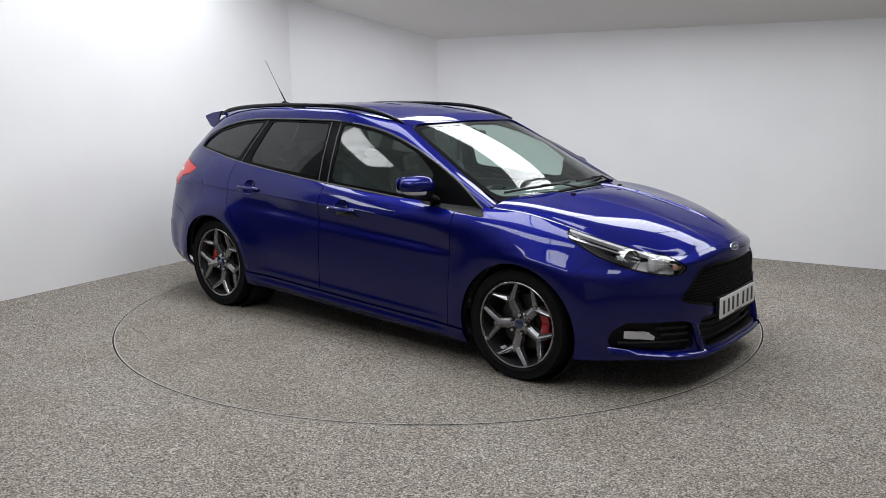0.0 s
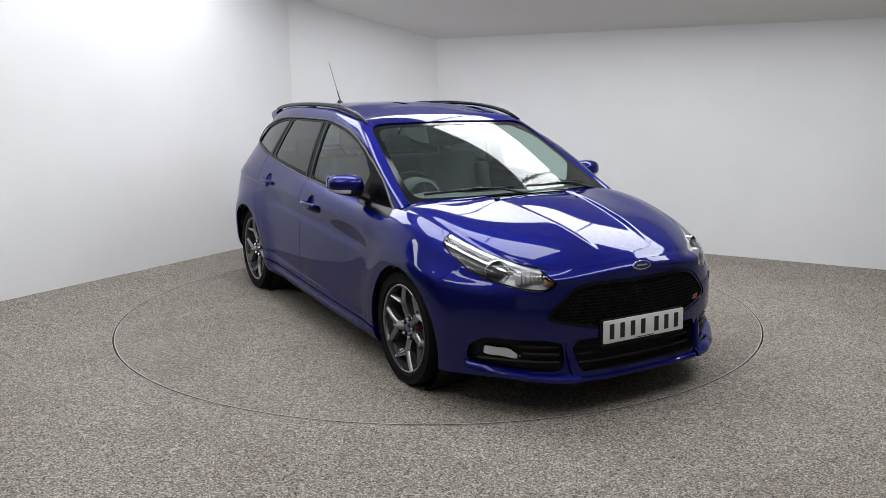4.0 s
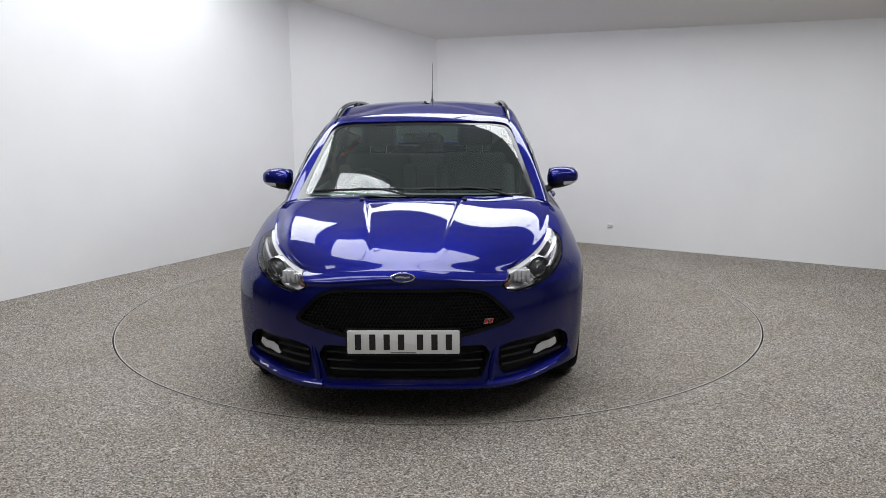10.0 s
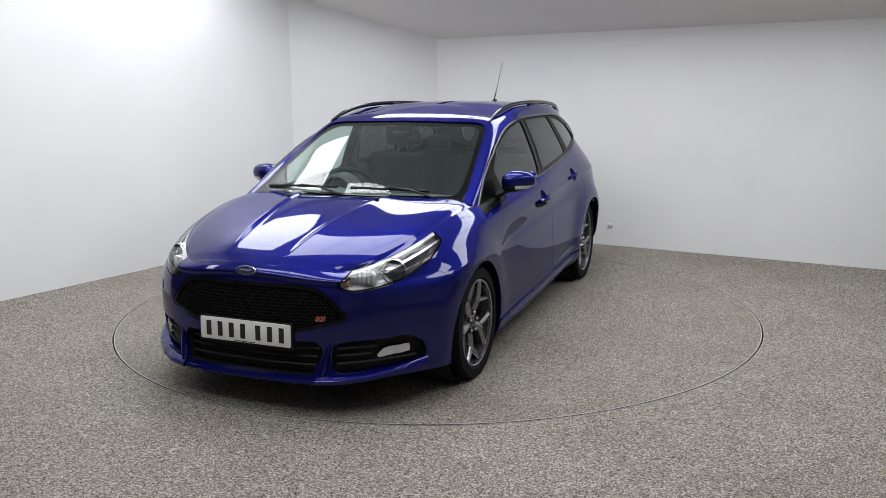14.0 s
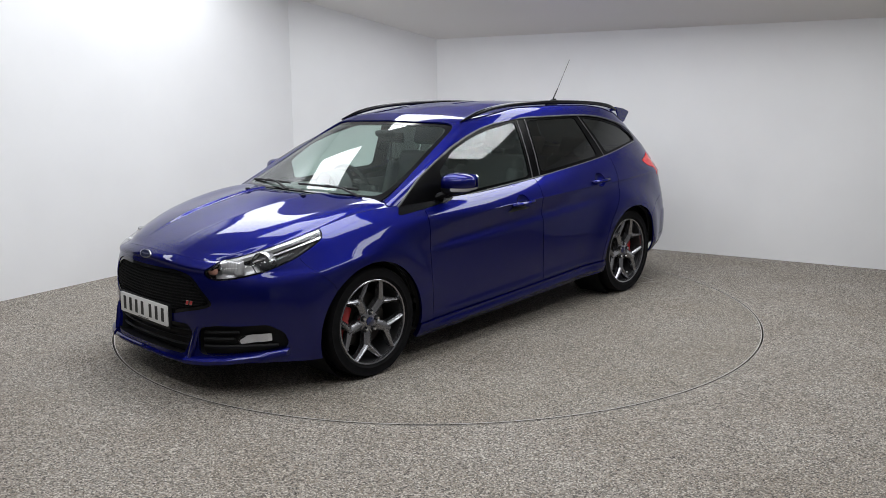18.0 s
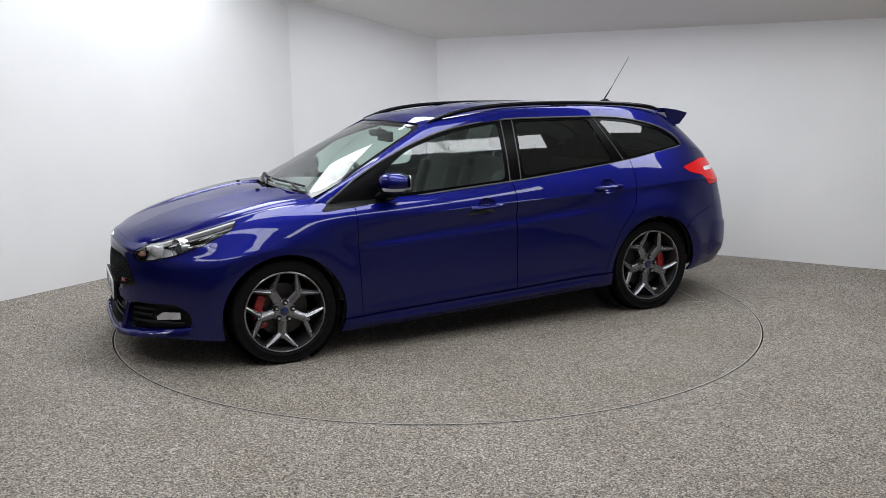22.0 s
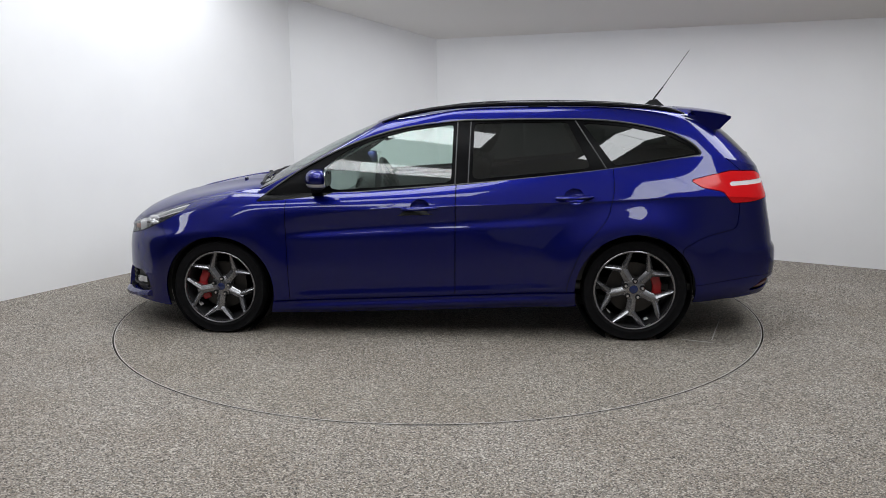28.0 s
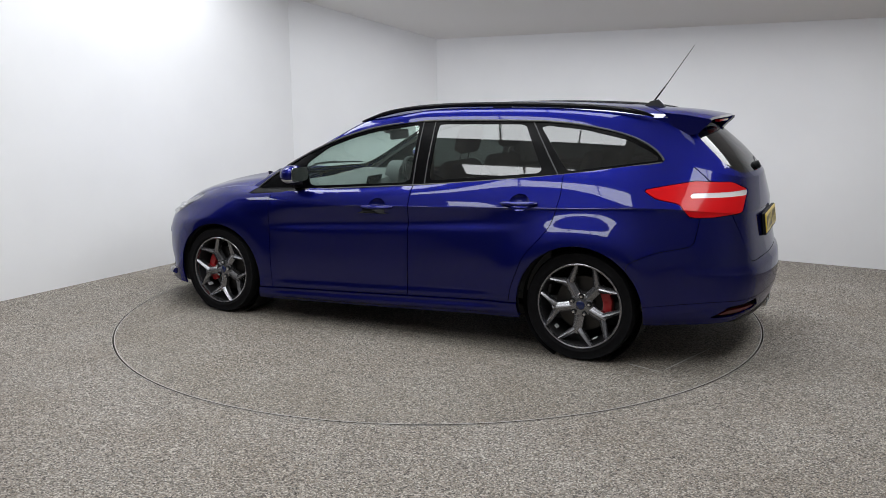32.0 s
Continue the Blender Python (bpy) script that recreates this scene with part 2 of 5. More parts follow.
def normals(mesh):
    pts, faces = mesh
    n = np.zeros_like(pts)
    for f in faces:
        a, b, c = pts[f[0]], pts[f[1]], pts[f[2]]
        if len(f) == 4:
            w = np.cross(c - a, pts[f[3]] - b)
        else:
            w = np.cross(b - a, c - a)
        for v in f:
            n[v] += w
    n = n / (np.linalg.norm(n, axis=1, keepdims=True) + 1e-9)
    even = n.copy()
    for f in faces:
        even[list(f)] += n[list(f)].sum(0) * .5
    return even / (np.linalg.norm(even, axis=1, keepdims=True) + 1e-12)


def shifted(mesh, d):
    return mesh[0] + normals(mesh) * d, mesh[1]


def flanged(mesh, depth=0.012):
    """The mesh with its open edges turned inwards, as pressed sheet has."""
    pts, faces = mesh
    edges = {}
    for f in faces:
        for a, b in zip(f, (*f[1:], f[0])):
            edges[(a, b)] = edges.get((a, b), 0) + 1
    rim = [(a, b) for (a, b) in edges if (b, a) not in edges]
    if not rim:
        return mesh
    n = normals(mesh)
    new_index, add = {}, []
    for e in rim:
        for v in e:
            if v not in new_index:
                new_index[v] = len(pts) + len(add)
                add.append(pts[v] - n[v] * depth)
    return np.vstack([pts, add]), list(faces) + [(b, a, new_index[a], new_index[b]) for a, b in rim]


def walls(mesh, depth):
    """Only the inward walls along the open edges of a mesh."""
    full = flanged(mesh, depth)
    return full[0], full[1][len(mesh[1]):]


def mirrored(mesh):
    return mesh[0] * MIRROR_Y, [tuple(f)[::-1] for f in mesh[1]]


def joined(*meshes):
    pts, faces, k = [], [], 0
    for p, f in meshes:
        pts.append(np.asarray(p, float).reshape(-1, 3))
        faces += [tuple(v + k for v in q) for q in f]
        k += len(p)
    return np.vstack(pts), faces


def both(mesh):
    """A half and its mirror image, welded along the middle."""
    pts, faces = joined(mesh, mirrored(mesh))
    seen, to = {}, []
    keep = []
    for p in pts:
        key = (round(p[0], 5), round(p[1], 5), round(p[2], 5))
        if key not in seen or abs(p[1]) > 1e-4:
            seen[key] = len(keep)
            keep.append(p)
        to.append(seen[key])
    made = []
    for f in faces:
        r = [to[v] for v in f]
        r = [v for i, v in enumerate(r) if v != r[i - 1]]
        if len(r) > 2:
            made.append(tuple(r))
    return np.array(keep), made


def box(x0, x1, y0, y1, z0, z1, bevel=0.0, seg=2):
    bm = bmesh.new()
    bmesh.ops.create_cube(bm, size=1, matrix=Matrix.Translation(((x0 + x1) / 2, (y0 + y1) / 2, (z0 + z1) / 2)) @ Matrix.Diagonal((x1 - x0, y1 - y0, z1 - z0, 1)))
    if bevel:
        bmesh.ops.bevel(bm, geom=bm.edges[:], offset=bevel, segments=seg, profile=0.5, affect="EDGES")
    return taken(bm)


def taken(bm):
    bm.verts.index_update()
    pts = np.array([v.co[:] for v in bm.verts])
    faces = [tuple(v.index for v in f.verts) for f in bm.faces]
    bm.free()
    return pts, faces


def moved(mesh, m):
    return np.array([(m @ Vector(p))[:] for p in mesh[0]]), mesh[1]


def lathe(profile, seg=48, closed=False):
    """Revolve (radius, y) pairs round the y axis."""
    pr = np.asarray(profile, float)
    n = len(pr)
    pts = [(r * math.cos(a), y, r * math.sin(a)) for a in np.linspace(0, 2 * math.pi, seg, endpoint=False) for r, y in pr]
    faces = []
    for i in range(seg):
        j = (i + 1) % seg
        for k in range(n if closed else n - 1):
            l = (k + 1) % n
            faces.append((i * n + k, i * n + l, j * n + l, j * n + k))
    return np.array(pts), faces


def outward(mesh):
    """A closed mesh with its faces turned outwards."""
    pts, faces = mesh
    p = np.asarray(pts, float)
    p = p - p.mean(0)
    total = sum(np.dot(p[f[0]], np.cross(p[f[k]], p[f[k + 1]])) for f in faces for k in range(1, len(f) - 1))
    return mesh if total > 0 else (pts, [tuple(f)[::-1] for f in faces])


def tube(line, radius, seg=8, flat=1.0):
    """A rod along a line of points; radius may be a list; flat squeezes it upright."""
    line = [Vector(p) for p in line]
    pts, faces = [], []
    n = len(line)
    for i, p in enumerate(line):
        d = (line[min(i + 1, n - 1)] - line[max(i - 1, 0)]).normalized()
        s = d.cross(Vector((0, 0, 1)))
        s = s.normalized() if s.length > 1e-3 else Vector((1, 0, 0))
        u = s.cross(d)
        r = radius[i] if isinstance(radius, (list, tuple)) else radius
        for k in range(seg):
            a = 2 * math.pi * k / seg
            pts.append((p + s * (r * math.cos(a)) + u * (r * flat * math.sin(a)))[:])
    for i in range(n - 1):
        for k in range(seg):
            l = (k + 1) % seg
            faces.append((i * seg + k, i * seg + l, (i + 1) * seg + l, (i + 1) * seg + k))
    faces.append(tuple(range(seg))[::-1])
    faces.append(tuple(range((n - 1) * seg, n * seg)))
    return outward((np.array(pts), faces))


def plate(poly, z0, z1, bevel=0.0):
    """An outline in the plane, raised from z0 to z1."""
    bm = bmesh.new()
    f = bm.faces.new([bm.verts.new((x, y, z0)) for x, y in poly])
    top = bmesh.ops.extrude_face_region(bm, geom=[f])
    bmesh.ops.translate(bm, verts=[g for g in top["geom"] if isinstance(g, bmesh.types.BMVert)], vec=(0, 0, z1 - z0))
    bmesh.ops.recalc_face_normals(bm, faces=bm.faces)
    if bevel:
        rim = [e for e in bm.edges if len({round(v.co.z, 6) for v in e.verts}) == 1 and abs(e.verts[0].co.z - z1) < 1e-6]
        bmesh.ops.bevel(bm, geom=rim, offset=bevel, segments=2, profile=0.5, affect="EDGES")
    return taken(bm)


def ellipse(rx, ry, n=40):
    return [(rx * math.cos(t), ry * math.sin(t)) for t in np.linspace(0, 2 * math.pi, n, endpoint=False)]


def curve(knots, steps=8):
    return bspline(knots, steps, free_ends)


def frame_x():
    """Turns a plate drawn in the plane so that its x runs along y, its y along z, and it faces forward."""
    return Matrix(((0, 0, 1, 0), (1, 0, 0, 0), (0, 1, 0, 0), (0, 0, 0, 1)))


# ---- the room: two walls at a right angle with a chamfered corner, under a pitched ceiling ----
CORNER = Vector((-1.034, 9.954, 0))
BACK_U = Vector((-0.5222, -0.8528, 0))     # along the gable wall, towards the camera
BACK_W = Vector((0.8540, -0.5206, 0))      # along the eaves wall
ROOM_U, ROOM_W = 10.4, 11.0
EAVES, PITCH, RIDGE = 2.12, 0.385, 5.2     # height at the eaves, slope, distance of the ridge


def room(a, b, z=0.0):
    """A place a metres from the eaves wall and b metres from the gable wall."""
    p = CORNER + BACK_U * a + BACK_W * b
    return Vector((p.x, p.y, z))


def roof_height(a):
    return EAVES + PITCH * (a if a < RIDGE else 2 * RIDGE - a)


def wall_slab(name, foot, tops, thick, label, mat=WALL):
    """An upright wall along foot points, with its own top height at each, thickened outwards."""
    mid = sum((Vector(p) for p in foot), Vector()) / len(foot)
    inner = room(ROOM_U / 2, ROOM_W / 2)
    pts, n = [], len(foot)
    d = (foot[-1] - foot[0]).normalized()
    out = Vector((d.y, -d.x, 0))
    if out.dot(mid - inner) < 0:
        out = -out
    for off in (Vector(), out * thick):
        for p, h in zip(foot, tops):
            pts += [(p + off)[:], (p + off + Vector((0, 0, h)))[:]]
    faces = []
    for i in range(n - 1):
        a, b = 2 * i, 2 * (i + 1)
        c, e = a + 2 * n, b + 2 * n
        faces += [(a, b, b + 1, a + 1), (c, c + 1, e + 1, e), (a + 1, b + 1, e + 1, c + 1), (a, c, e, b)]
    faces += [(0, 1, 2 * n + 1, 2 * n), (2 * n - 2, 4 * n - 2, 4 * n - 1, 2 * n - 1)]
    return tagged(link_mesh(name, (np.array(pts), faces), mat, smooth=0), label, "wall", kind="structure")


CH_A, CH_B = 1.10, 1.15                    # chamfer's reach along the two walls
gable_at = [CH_A, 3.0, 5.0]
far_at = [5.0, RIDGE, 8.0, ROOM_U]
wall_slab("wall_gable", [room(a, 0) for a in gable_at], [roof_height(a) + 0.1 for a in gable_at], 0.12, "bright white painted studio wall under the pitched ceiling")
# the return, end, rear and side walls are unseen; their colours hold the shade
wall_slab("wall_return", [room(5.12, 0), room(5.12, -2.0)], [roof_height(5.12) + 0.05] * 2, 0.12, "unseen return wall beside the studio opening, shade put into its grey", SHADE_GREY)
wall_slab("wall_gable_end", [room(a, -2.0) for a in far_at], [roof_height(a) + 0.1 for a in far_at], 0.12, "unseen end of the studio wall, coloured dark as if unlit", SHADE_DARK)
wall_slab("wall_eaves", [room(0, CH_B), room(0, 5.78)], [EAVES + 0.04] * 2, 0.12, "white painted studio wall with scuffs near the floor")
wall_slab("wall_eaves_end", [room(0, 5.78), room(0, ROOM_W)], [EAVES + 0.04] * 2, 0.12, "unseen end of the low studio wall, greyed for dimmer light", SHADE_GREY)
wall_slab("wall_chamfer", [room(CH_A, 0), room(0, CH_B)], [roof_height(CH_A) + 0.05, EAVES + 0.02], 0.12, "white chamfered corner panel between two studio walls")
wall_slab("wall_rear", [room(ROOM_U, -2.0), room(ROOM_U, 6.6)], [roof_height(ROOM_U) + 0.04] * 2, 0.12, "unseen rear wall of the studio, coloured dark for unlit space", SHADE_DARK)
wall_slab("wall_rear_end", [room(ROOM_U, 6.6), room(ROOM_U, ROOM_W)], [roof_height(ROOM_U) + 0.04] * 2, 0.12, "unseen end of the rear wall, greyed for dimmer light", SHADE_GREY)
wall_slab("wall_side", [room(a, ROOM_W) for a in (0, RIDGE, ROOM_U)], [roof_height(a) + 0.1 for a in (0, RIDGE, ROOM_U)], 0.12, "unseen side wall of the studio, greyed for dimmer light", SHADE_GREY)


def ceiling():
    pts, faces = [], []
    for a in (-0.3, RIDGE, ROOM_U + 0.3):
        for b in (-2.3, ROOM_W + 0.3):
            for dz in (0, 0.1):
                pts.append(room(a, b, roof_height(a) + dz)[:])
    for i in (0, 4):
        faces += [(i, i + 4, i + 6, i + 2), (i + 1, i + 3, i + 7, i + 5)]
    return tagged(link_mesh("ceiling", (np.array(pts), faces), SOFFIT, smooth=0), "matt white pitched ceiling above the turntable", "ceiling", kind="structure")


ceiling()


def ring(r0, r1, z, seg=160):
    a = np.linspace(0, 2 * math.pi, seg, endpoint=False)
    pts = [(r * math.cos(t), r * math.sin(t), z) for r in (r0, r1) for t in a]
    return np.array(pts), [(i, i + seg, (i + 1) % seg + seg, (i + 1) % seg) for i in range(seg)]


def floor():
    """The fixed floor, with the round pit in which the turntable lies."""
    r = TABLE_R + 0.008
    m = ring(r, 14.0, 0.0)
    a = np.linspace(0, 2 * math.pi, 160, endpoint=False)
    wall = np.array([(r * math.cos(t), r * math.sin(t), z) for z in (0.0, -0.05) for t in a])
    m = joined(m, (wall, [(i, (i + 1) % 160, (i + 1) % 160 + 160, i + 160) for i in range(160)]))
    ob = link_mesh("floor", m, FLOOR, smooth=30)
    part("floor_edge_strip", ring(r, r + 0.003, 0.002), STEEL, ob, "thin steel strip round the pit", 0)
    ob.location = (*AXIS, 0)
    tagged(ob, "grey speckled bound-stone studio floor with faint stains", "floor", kind="structure")
    pit = link_mesh("floor_pit", joined(ring(0.0001, r + 0.02, -0.05)), GROOVE, smooth=0)
    pit.location = (*AXIS, 0)
    tagged(pit, "dark pit under the turntable", "floor", kind="structure")


floor()


def turntable():
    base = new("turntable")
    base.location = (*AXIS, 0)
    seg = 160
    a = np.linspace(0, 2 * math.pi, seg, endpoint=False)
    r = TABLE_R - 0.003
    pts = [(r * math.cos(t), r * math.sin(t), 0) for t in a] + [(r * math.cos(t), r * math.sin(t), -0.04) for t in a]
    part("deck", (np.array(pts), [tuple(range(seg))] + [(i, i + seg, (i + 1) % seg + seg, (i + 1) % seg) for i in range(seg)]), TABLE, base, smooth=30)
    part("edge_strip", joined(ring(r - 0.005, r + 0.0005, 0.002)), STEEL, base, "thin worn steel edge strip", smooth=0)
    for p, q in (((-1.59, .713), (-1.794, .783)), ((-1.799, .722), (-1.957, .221))):
        u = (Vector(q) - Vector(p)).normalized()
        n = Vector((-u.y, u.x)) * .003
        line = [Vector(p) + n, Vector(p).lerp(Vector(q), .4) + n * 1.6, Vector(q) + n * .3, Vector(q) - n * .3, Vector(p).lerp(Vector(q), .6) - n * .8, Vector(p) - n]
        part("scratch", plate([v[:] for v in line], 0.0, 0.0015), SCRATCH, base, "pale thin scratch on the deck", smooth=0)
    tagged(base, "round car turntable level with the speckled floor", "turntable")
    return base


table = turntable()


# ---- ceiling lights ----
def ceiling_light(a0, a1, b0, b1, drop=0.03):
    """A glowing panel that lies under the slope of the ceiling."""
    base = new("ceiling_light")
    base.location = room((a0 + a1) / 2, (b0 + b1) / 2, roof_height((a0 + a1) / 2))
    q = [room(a, b, roof_height(a) - drop) - base.location for a, b in ((a0, b0), (a1, b0), (a1, b1), (a0, b1))]
    up = Vector((0, 0, 0.02))
    part("diffuser", (np.array([p[:] for p in q]), [(0, 1, 2, 3)]), LIGHT, base, "evenly glowing white diffuser", smooth=0)
    mid = sum(q, Vector()) / 4
    o = [p + (p - mid).normalized() * 0.05 for p in q]
    pts = [(p + up * 0.0)[:] for p in q] + [p[:] for p in o] + [(p + up)[:] for p in o] + [(p + up)[:] for p in q]
    part("frame", (np.array(pts), [(i, (i + 1) % 4, (i + 1) % 4 + 4, i + 4) for i in range(4)] + [(i + 4, (i + 1) % 4 + 4, (i + 1) % 4 + 8, i + 8) for i in range(4)] + [(8, 9, 10, 11)]), SOFFIT, base, smooth=0)
    tagged(base, "large flat white light panel under the ceiling", "ceiling light", "ceiling lights")
    return base


STRIPS = ((1.15, 1.85, [1.2, 2.52, 3.86, 5.0, 6.25]), (3.19, 4.30, [1.43, 2.45, 3.47, 4.5]), (5.65, 6.15, [1.4, 2.6, 3.8, 4.6]), (7.05, 7.45, [1.9, 2.9, 3.85, 4.8]))
for a0, a1, marks in STRIPS:
    for b0, b1 in zip(marks, marks[1:]):
        ceiling_light(a0, a1, b0 + .012, b1 - .012)
for b0, b1, marks in ((0.15, 0.95, [2.2, 3.67]), (-1.45, -0.80, [5.2, 6.1, 7.0]), (6.15, 6.80, [2.5, 3.7, 4.9, 6.1])):
    for a0, a1 in zip(marks, marks[1:]):
        ceiling_light(a0 + .012, a1 - .012, b0, b1)


def wall_socket(b, z):
    base = new("wall_socket")
    base.matrix_basis = Matrix.Translation(room(0.004, b, z)) @ Matrix.Rotation(math.atan2(BACK_W.y, BACK_W.x), 4, "Z")
    part("cover_plate", box(-.030, .030, -.009, 0, -.017, .017, .004), SOCKET, base, "white plastic cover")
    for x in (-.014, .014):
        part("socket_hole", moved(lathe([(0, -.0095), (.006, -.0095), (.007, -.008)], 12), Matrix.Translation((x, 0, 0))), TRIM, base, "dark round socket hole")
    tagged(base, "small white socket plate low on the studio wall", "socket")


wall_socket(3.20, .205)


# ---- the car: skins, in its own space (x forward, y to its left) ----
FRONT_AXLE, REAR_AXLE, HUB_Z, TYRE_R = 1.345, -1.305, 0.318, 0.318
car = new("car")
tagged(car, "deep metallic blue estate car with grey alloy wheels on turntable", "car")

SHOULDER = [(2.145, 0, .724), (2.10, .33, .706), (2.00, .49, .701), (1.74, .68, .785), (1.37, .745, .88), (1.04, .775, .905), (.35, .80, .925),
            (-.2, .80, .967), (-.8, .785, 1.025), (-1.305, .745, 1.085), (-1.74, .655, 1.135), (-2.03, .54, 1.075), (-2.13, .32, 1.05), (-2.165, 0, 1.04)]
CREASE = [(2.18, 0, .69), (2.13, .38, .66), (1.985, .63, .675), (1.70, .80, .715), (1.345, .868, .765), (.95, .878, .80), (.3, .882, .825),
          (-.2, .882, .845), (-.8, .864, .868), (-1.305, .858, .888), (-1.72, .82, .905), (-2.06, .68, .88), (-2.17, .42, .87), (-2.20, 0, .86)]
FLANK = [(2.20, 0, .59), (2.15, .38, .57), (1.985, .67, .58), (1.71, .862, .60), (1.345, .912, .64), (.92, .884, .60), (.3, .884, .60),
         (-.2, .885, .61), (-.85, .892, .63), (-1.305, .914, .66), (-1.71, .865, .66), (-2.09, .715, .66), (-2.20, .42, .66), (-2.23, 0, .66)]
WAIST = [(2.21, 0, .45), (2.165, .37, .44), (1.995, .675, .44), (1.71, .874, .45), (1.345, .916, .47), (.92, .888, .43), (.3, .888, .43),
         (-.2, .889, .44), (-.85, .893, .45), (-1.305, .914, .48), (-1.70, .865, .49), (-2.095, .725, .51), (-2.222, .42, .51), (-2.256, 0, .51)]
SKIRT = [(2.205, 0, .30), (2.165, .38, .29), (1.985, .68, .29), (1.70, .872, .30), (1.345, .905, .29), (.94, .880, .245), (.3, .882, .265),
         (-.2, .882, .29), (-.85, .880, .315), (-1.305, .89, .32), (-1.69, .85, .33), (-2.085, .725, .37), (-2.215, .42, .38), (-2.25, 0, .38)]
HEM = [(2.215, 0, .172), (2.19, .40, .175), (1.975, .70, .19), (1.70, .855, .18), (1.345, .86, .16), (.955, .85, .148), (.3, .855, .17),
       (-.2, .855, .19), (-.93, .852, .224), (-1.305, .85, .24), (-1.68, .80, .245), (-2.04, .69, .27), (-2.17, .42, .275), (-2.21, 0, .275)]
UNDER = [(x, .5 * (y + v) + .006, .5 * (z + w)) if .9 < x < 1.9 else (x, y + .0005, z - .026) for (x, y, z), (_, v, w) in zip(CREASE, FLANK)]
OVER = [(.5 * (p[0] + q[0]), .5 * (p[1] + q[1]) + .015, .5 * (p[2] + q[2]) + .010) if .9 < p[0] < 1.9 else (p[0], p[1] - .477 * .62 * (q[2] - p[2]), p[2] + .62 * (q[2] - p[2])) if abs(p[0]) < 1.6 else tuple(.64 * a + .36 * b + d for a, b, d in zip(p, q, (0, 0, .006))) for p, q in zip(CREASE, SHOULDER)]
lower = wrap([HEM, SKIRT, WAIST, FLANK, UNDER, CREASE, OVER, SHOULDER], 14, 14)
# flared lips round the wheel arches
for axle, reach, fall in ((FRONT_AXLE, .012, .085), (REAR_AXLE, .026, .115)):
    d = np.hypot(lower[:, :, 0] - axle, lower[:, :, 2] - .310)
    lower[:, :, 1] += np.where((lower[:, :, 1] > .6) & (np.abs(lower[:, :, 0] - axle) < .8), reach * np.exp(-((d - .410) / np.where(d > .410, fall, .12)) ** 2), 0)
# the doors are drawn in above a soft ledge that climbs towards the rear
ledge = lower[:, :, 2] - (.652 + (.76 - lower[:, :, 0]) * .065)
hold = np.clip((lower[:, :, 0] + 1.0) / .35, 0, 1) * np.clip((.92 - lower[:, :, 0]) / .2, 0, 1) * (lower[:, :, 1] > .6)
lower[:, :, 1] -= hold * .018 / (1 + np.exp(-ledge / .0080)) * np.exp(-(np.maximum(ledge, 0) / .10) ** 2)

# the doors' foot swells a little over the sill, and the sill's blade stands out under it
foot = .224 + (.948 - lower[:, :, 0]) * .048
swell = np.clip((lower[:, :, 0] + 1.0) / .3, 0, 1) * np.clip((1.02 - lower[:, :, 0]) / .25, 0, 1) * (lower[:, :, 1] > .6)
lower[:, :, 1] += swell * (.009 * np.exp(-((lower[:, :, 2] - foot - .020) / .030) ** 2) + .020 * np.exp(-((lower[:, :, 2] - foot + .050) / .022) ** 2))
# step under the tailgate where the bumper stands out
lower[:, :, 0] -= np.where(lower[:, :, 0] < -1.9, .018 / (1 + np.exp((lower[:, :, 2] - .572) / .008)), 0)

# greenhouse: screen base, belt and tailgate glass base, then up to the roof's middle
BASE = [(1.19, 0, .955), (1.15, .38, .95), (1.065, .685, .932), *SHOULDER[5:]]
MIDWIN = [(.80, 0, 1.170), (.78, .37, 1.160), (.735, .650, 1.110), (.69, .722, 1.105), (.22, .732, 1.14), (-.22, .722, 1.165), (-.85, .708, 1.19), (-1.30, .676, 1.215), (-1.66, .615, 1.23), (-1.92, .50, 1.19), (-2.02, .31, 1.185), (-2.05, 0, 1.18)]
EDGE = [(.36, 0, 1.364), (.35, .36, 1.357), (.315, .578, 1.340), (.23, .634, 1.332), (-.03, .645, 1.372), (-.30, .635, 1.392), (-.85, .625, 1.400), (-1.25, .60, 1.388), (-1.55, .555, 1.36), (-1.78, .47, 1.31), (-1.87, .3, 1.31), (-1.90, 0, 1.315)]
CANT = [(.20, 0, 1.405), (.19, .34, 1.398), (.15, .49, 1.383), (.07, .537, 1.392), (-.18, .55, 1.424), (-.38, .55, 1.437), (-.85, .545, 1.444), (-1.2, .525, 1.435), (-1.45, .49, 1.418), (-1.66, .42, 1.395), (-1.73, .28, 1.40), (-1.75, 0, 1.405)]
CROWN = [(-.03, 0, 1.438), (-.05, .2, 1.436), (-.09, .29, 1.432), (-.16, .32, 1.438), (-.30, .33, 1.455), (-.48, .33, 1.463), (-.85, .33, 1.465), (-1.15, .31, 1.456), (-1.34, .28, 1.447), (-1.5, .23, 1.438), (-1.55, .14, 1.436), (-1.57, 0, 1.436)]
SPINE = [(-.25, 0, 1.456), (-.26, .02, 1.456), (-.28, .03, 1.457), (-.33, .03, 1.461), (-.42, .03, 1.467), (-.56, .03, 1.472), (-.85, .03, 1.472), (-1.08, .03, 1.465), (-1.2, .03, 1.459), (-1.32, .03, 1.453), (-1.36, .02, 1.45), (-1.38, 0, 1.449)]
upper = wrap([BASE, MIDWIN, EDGE, CANT, CROWN, SPINE], 14, 10)


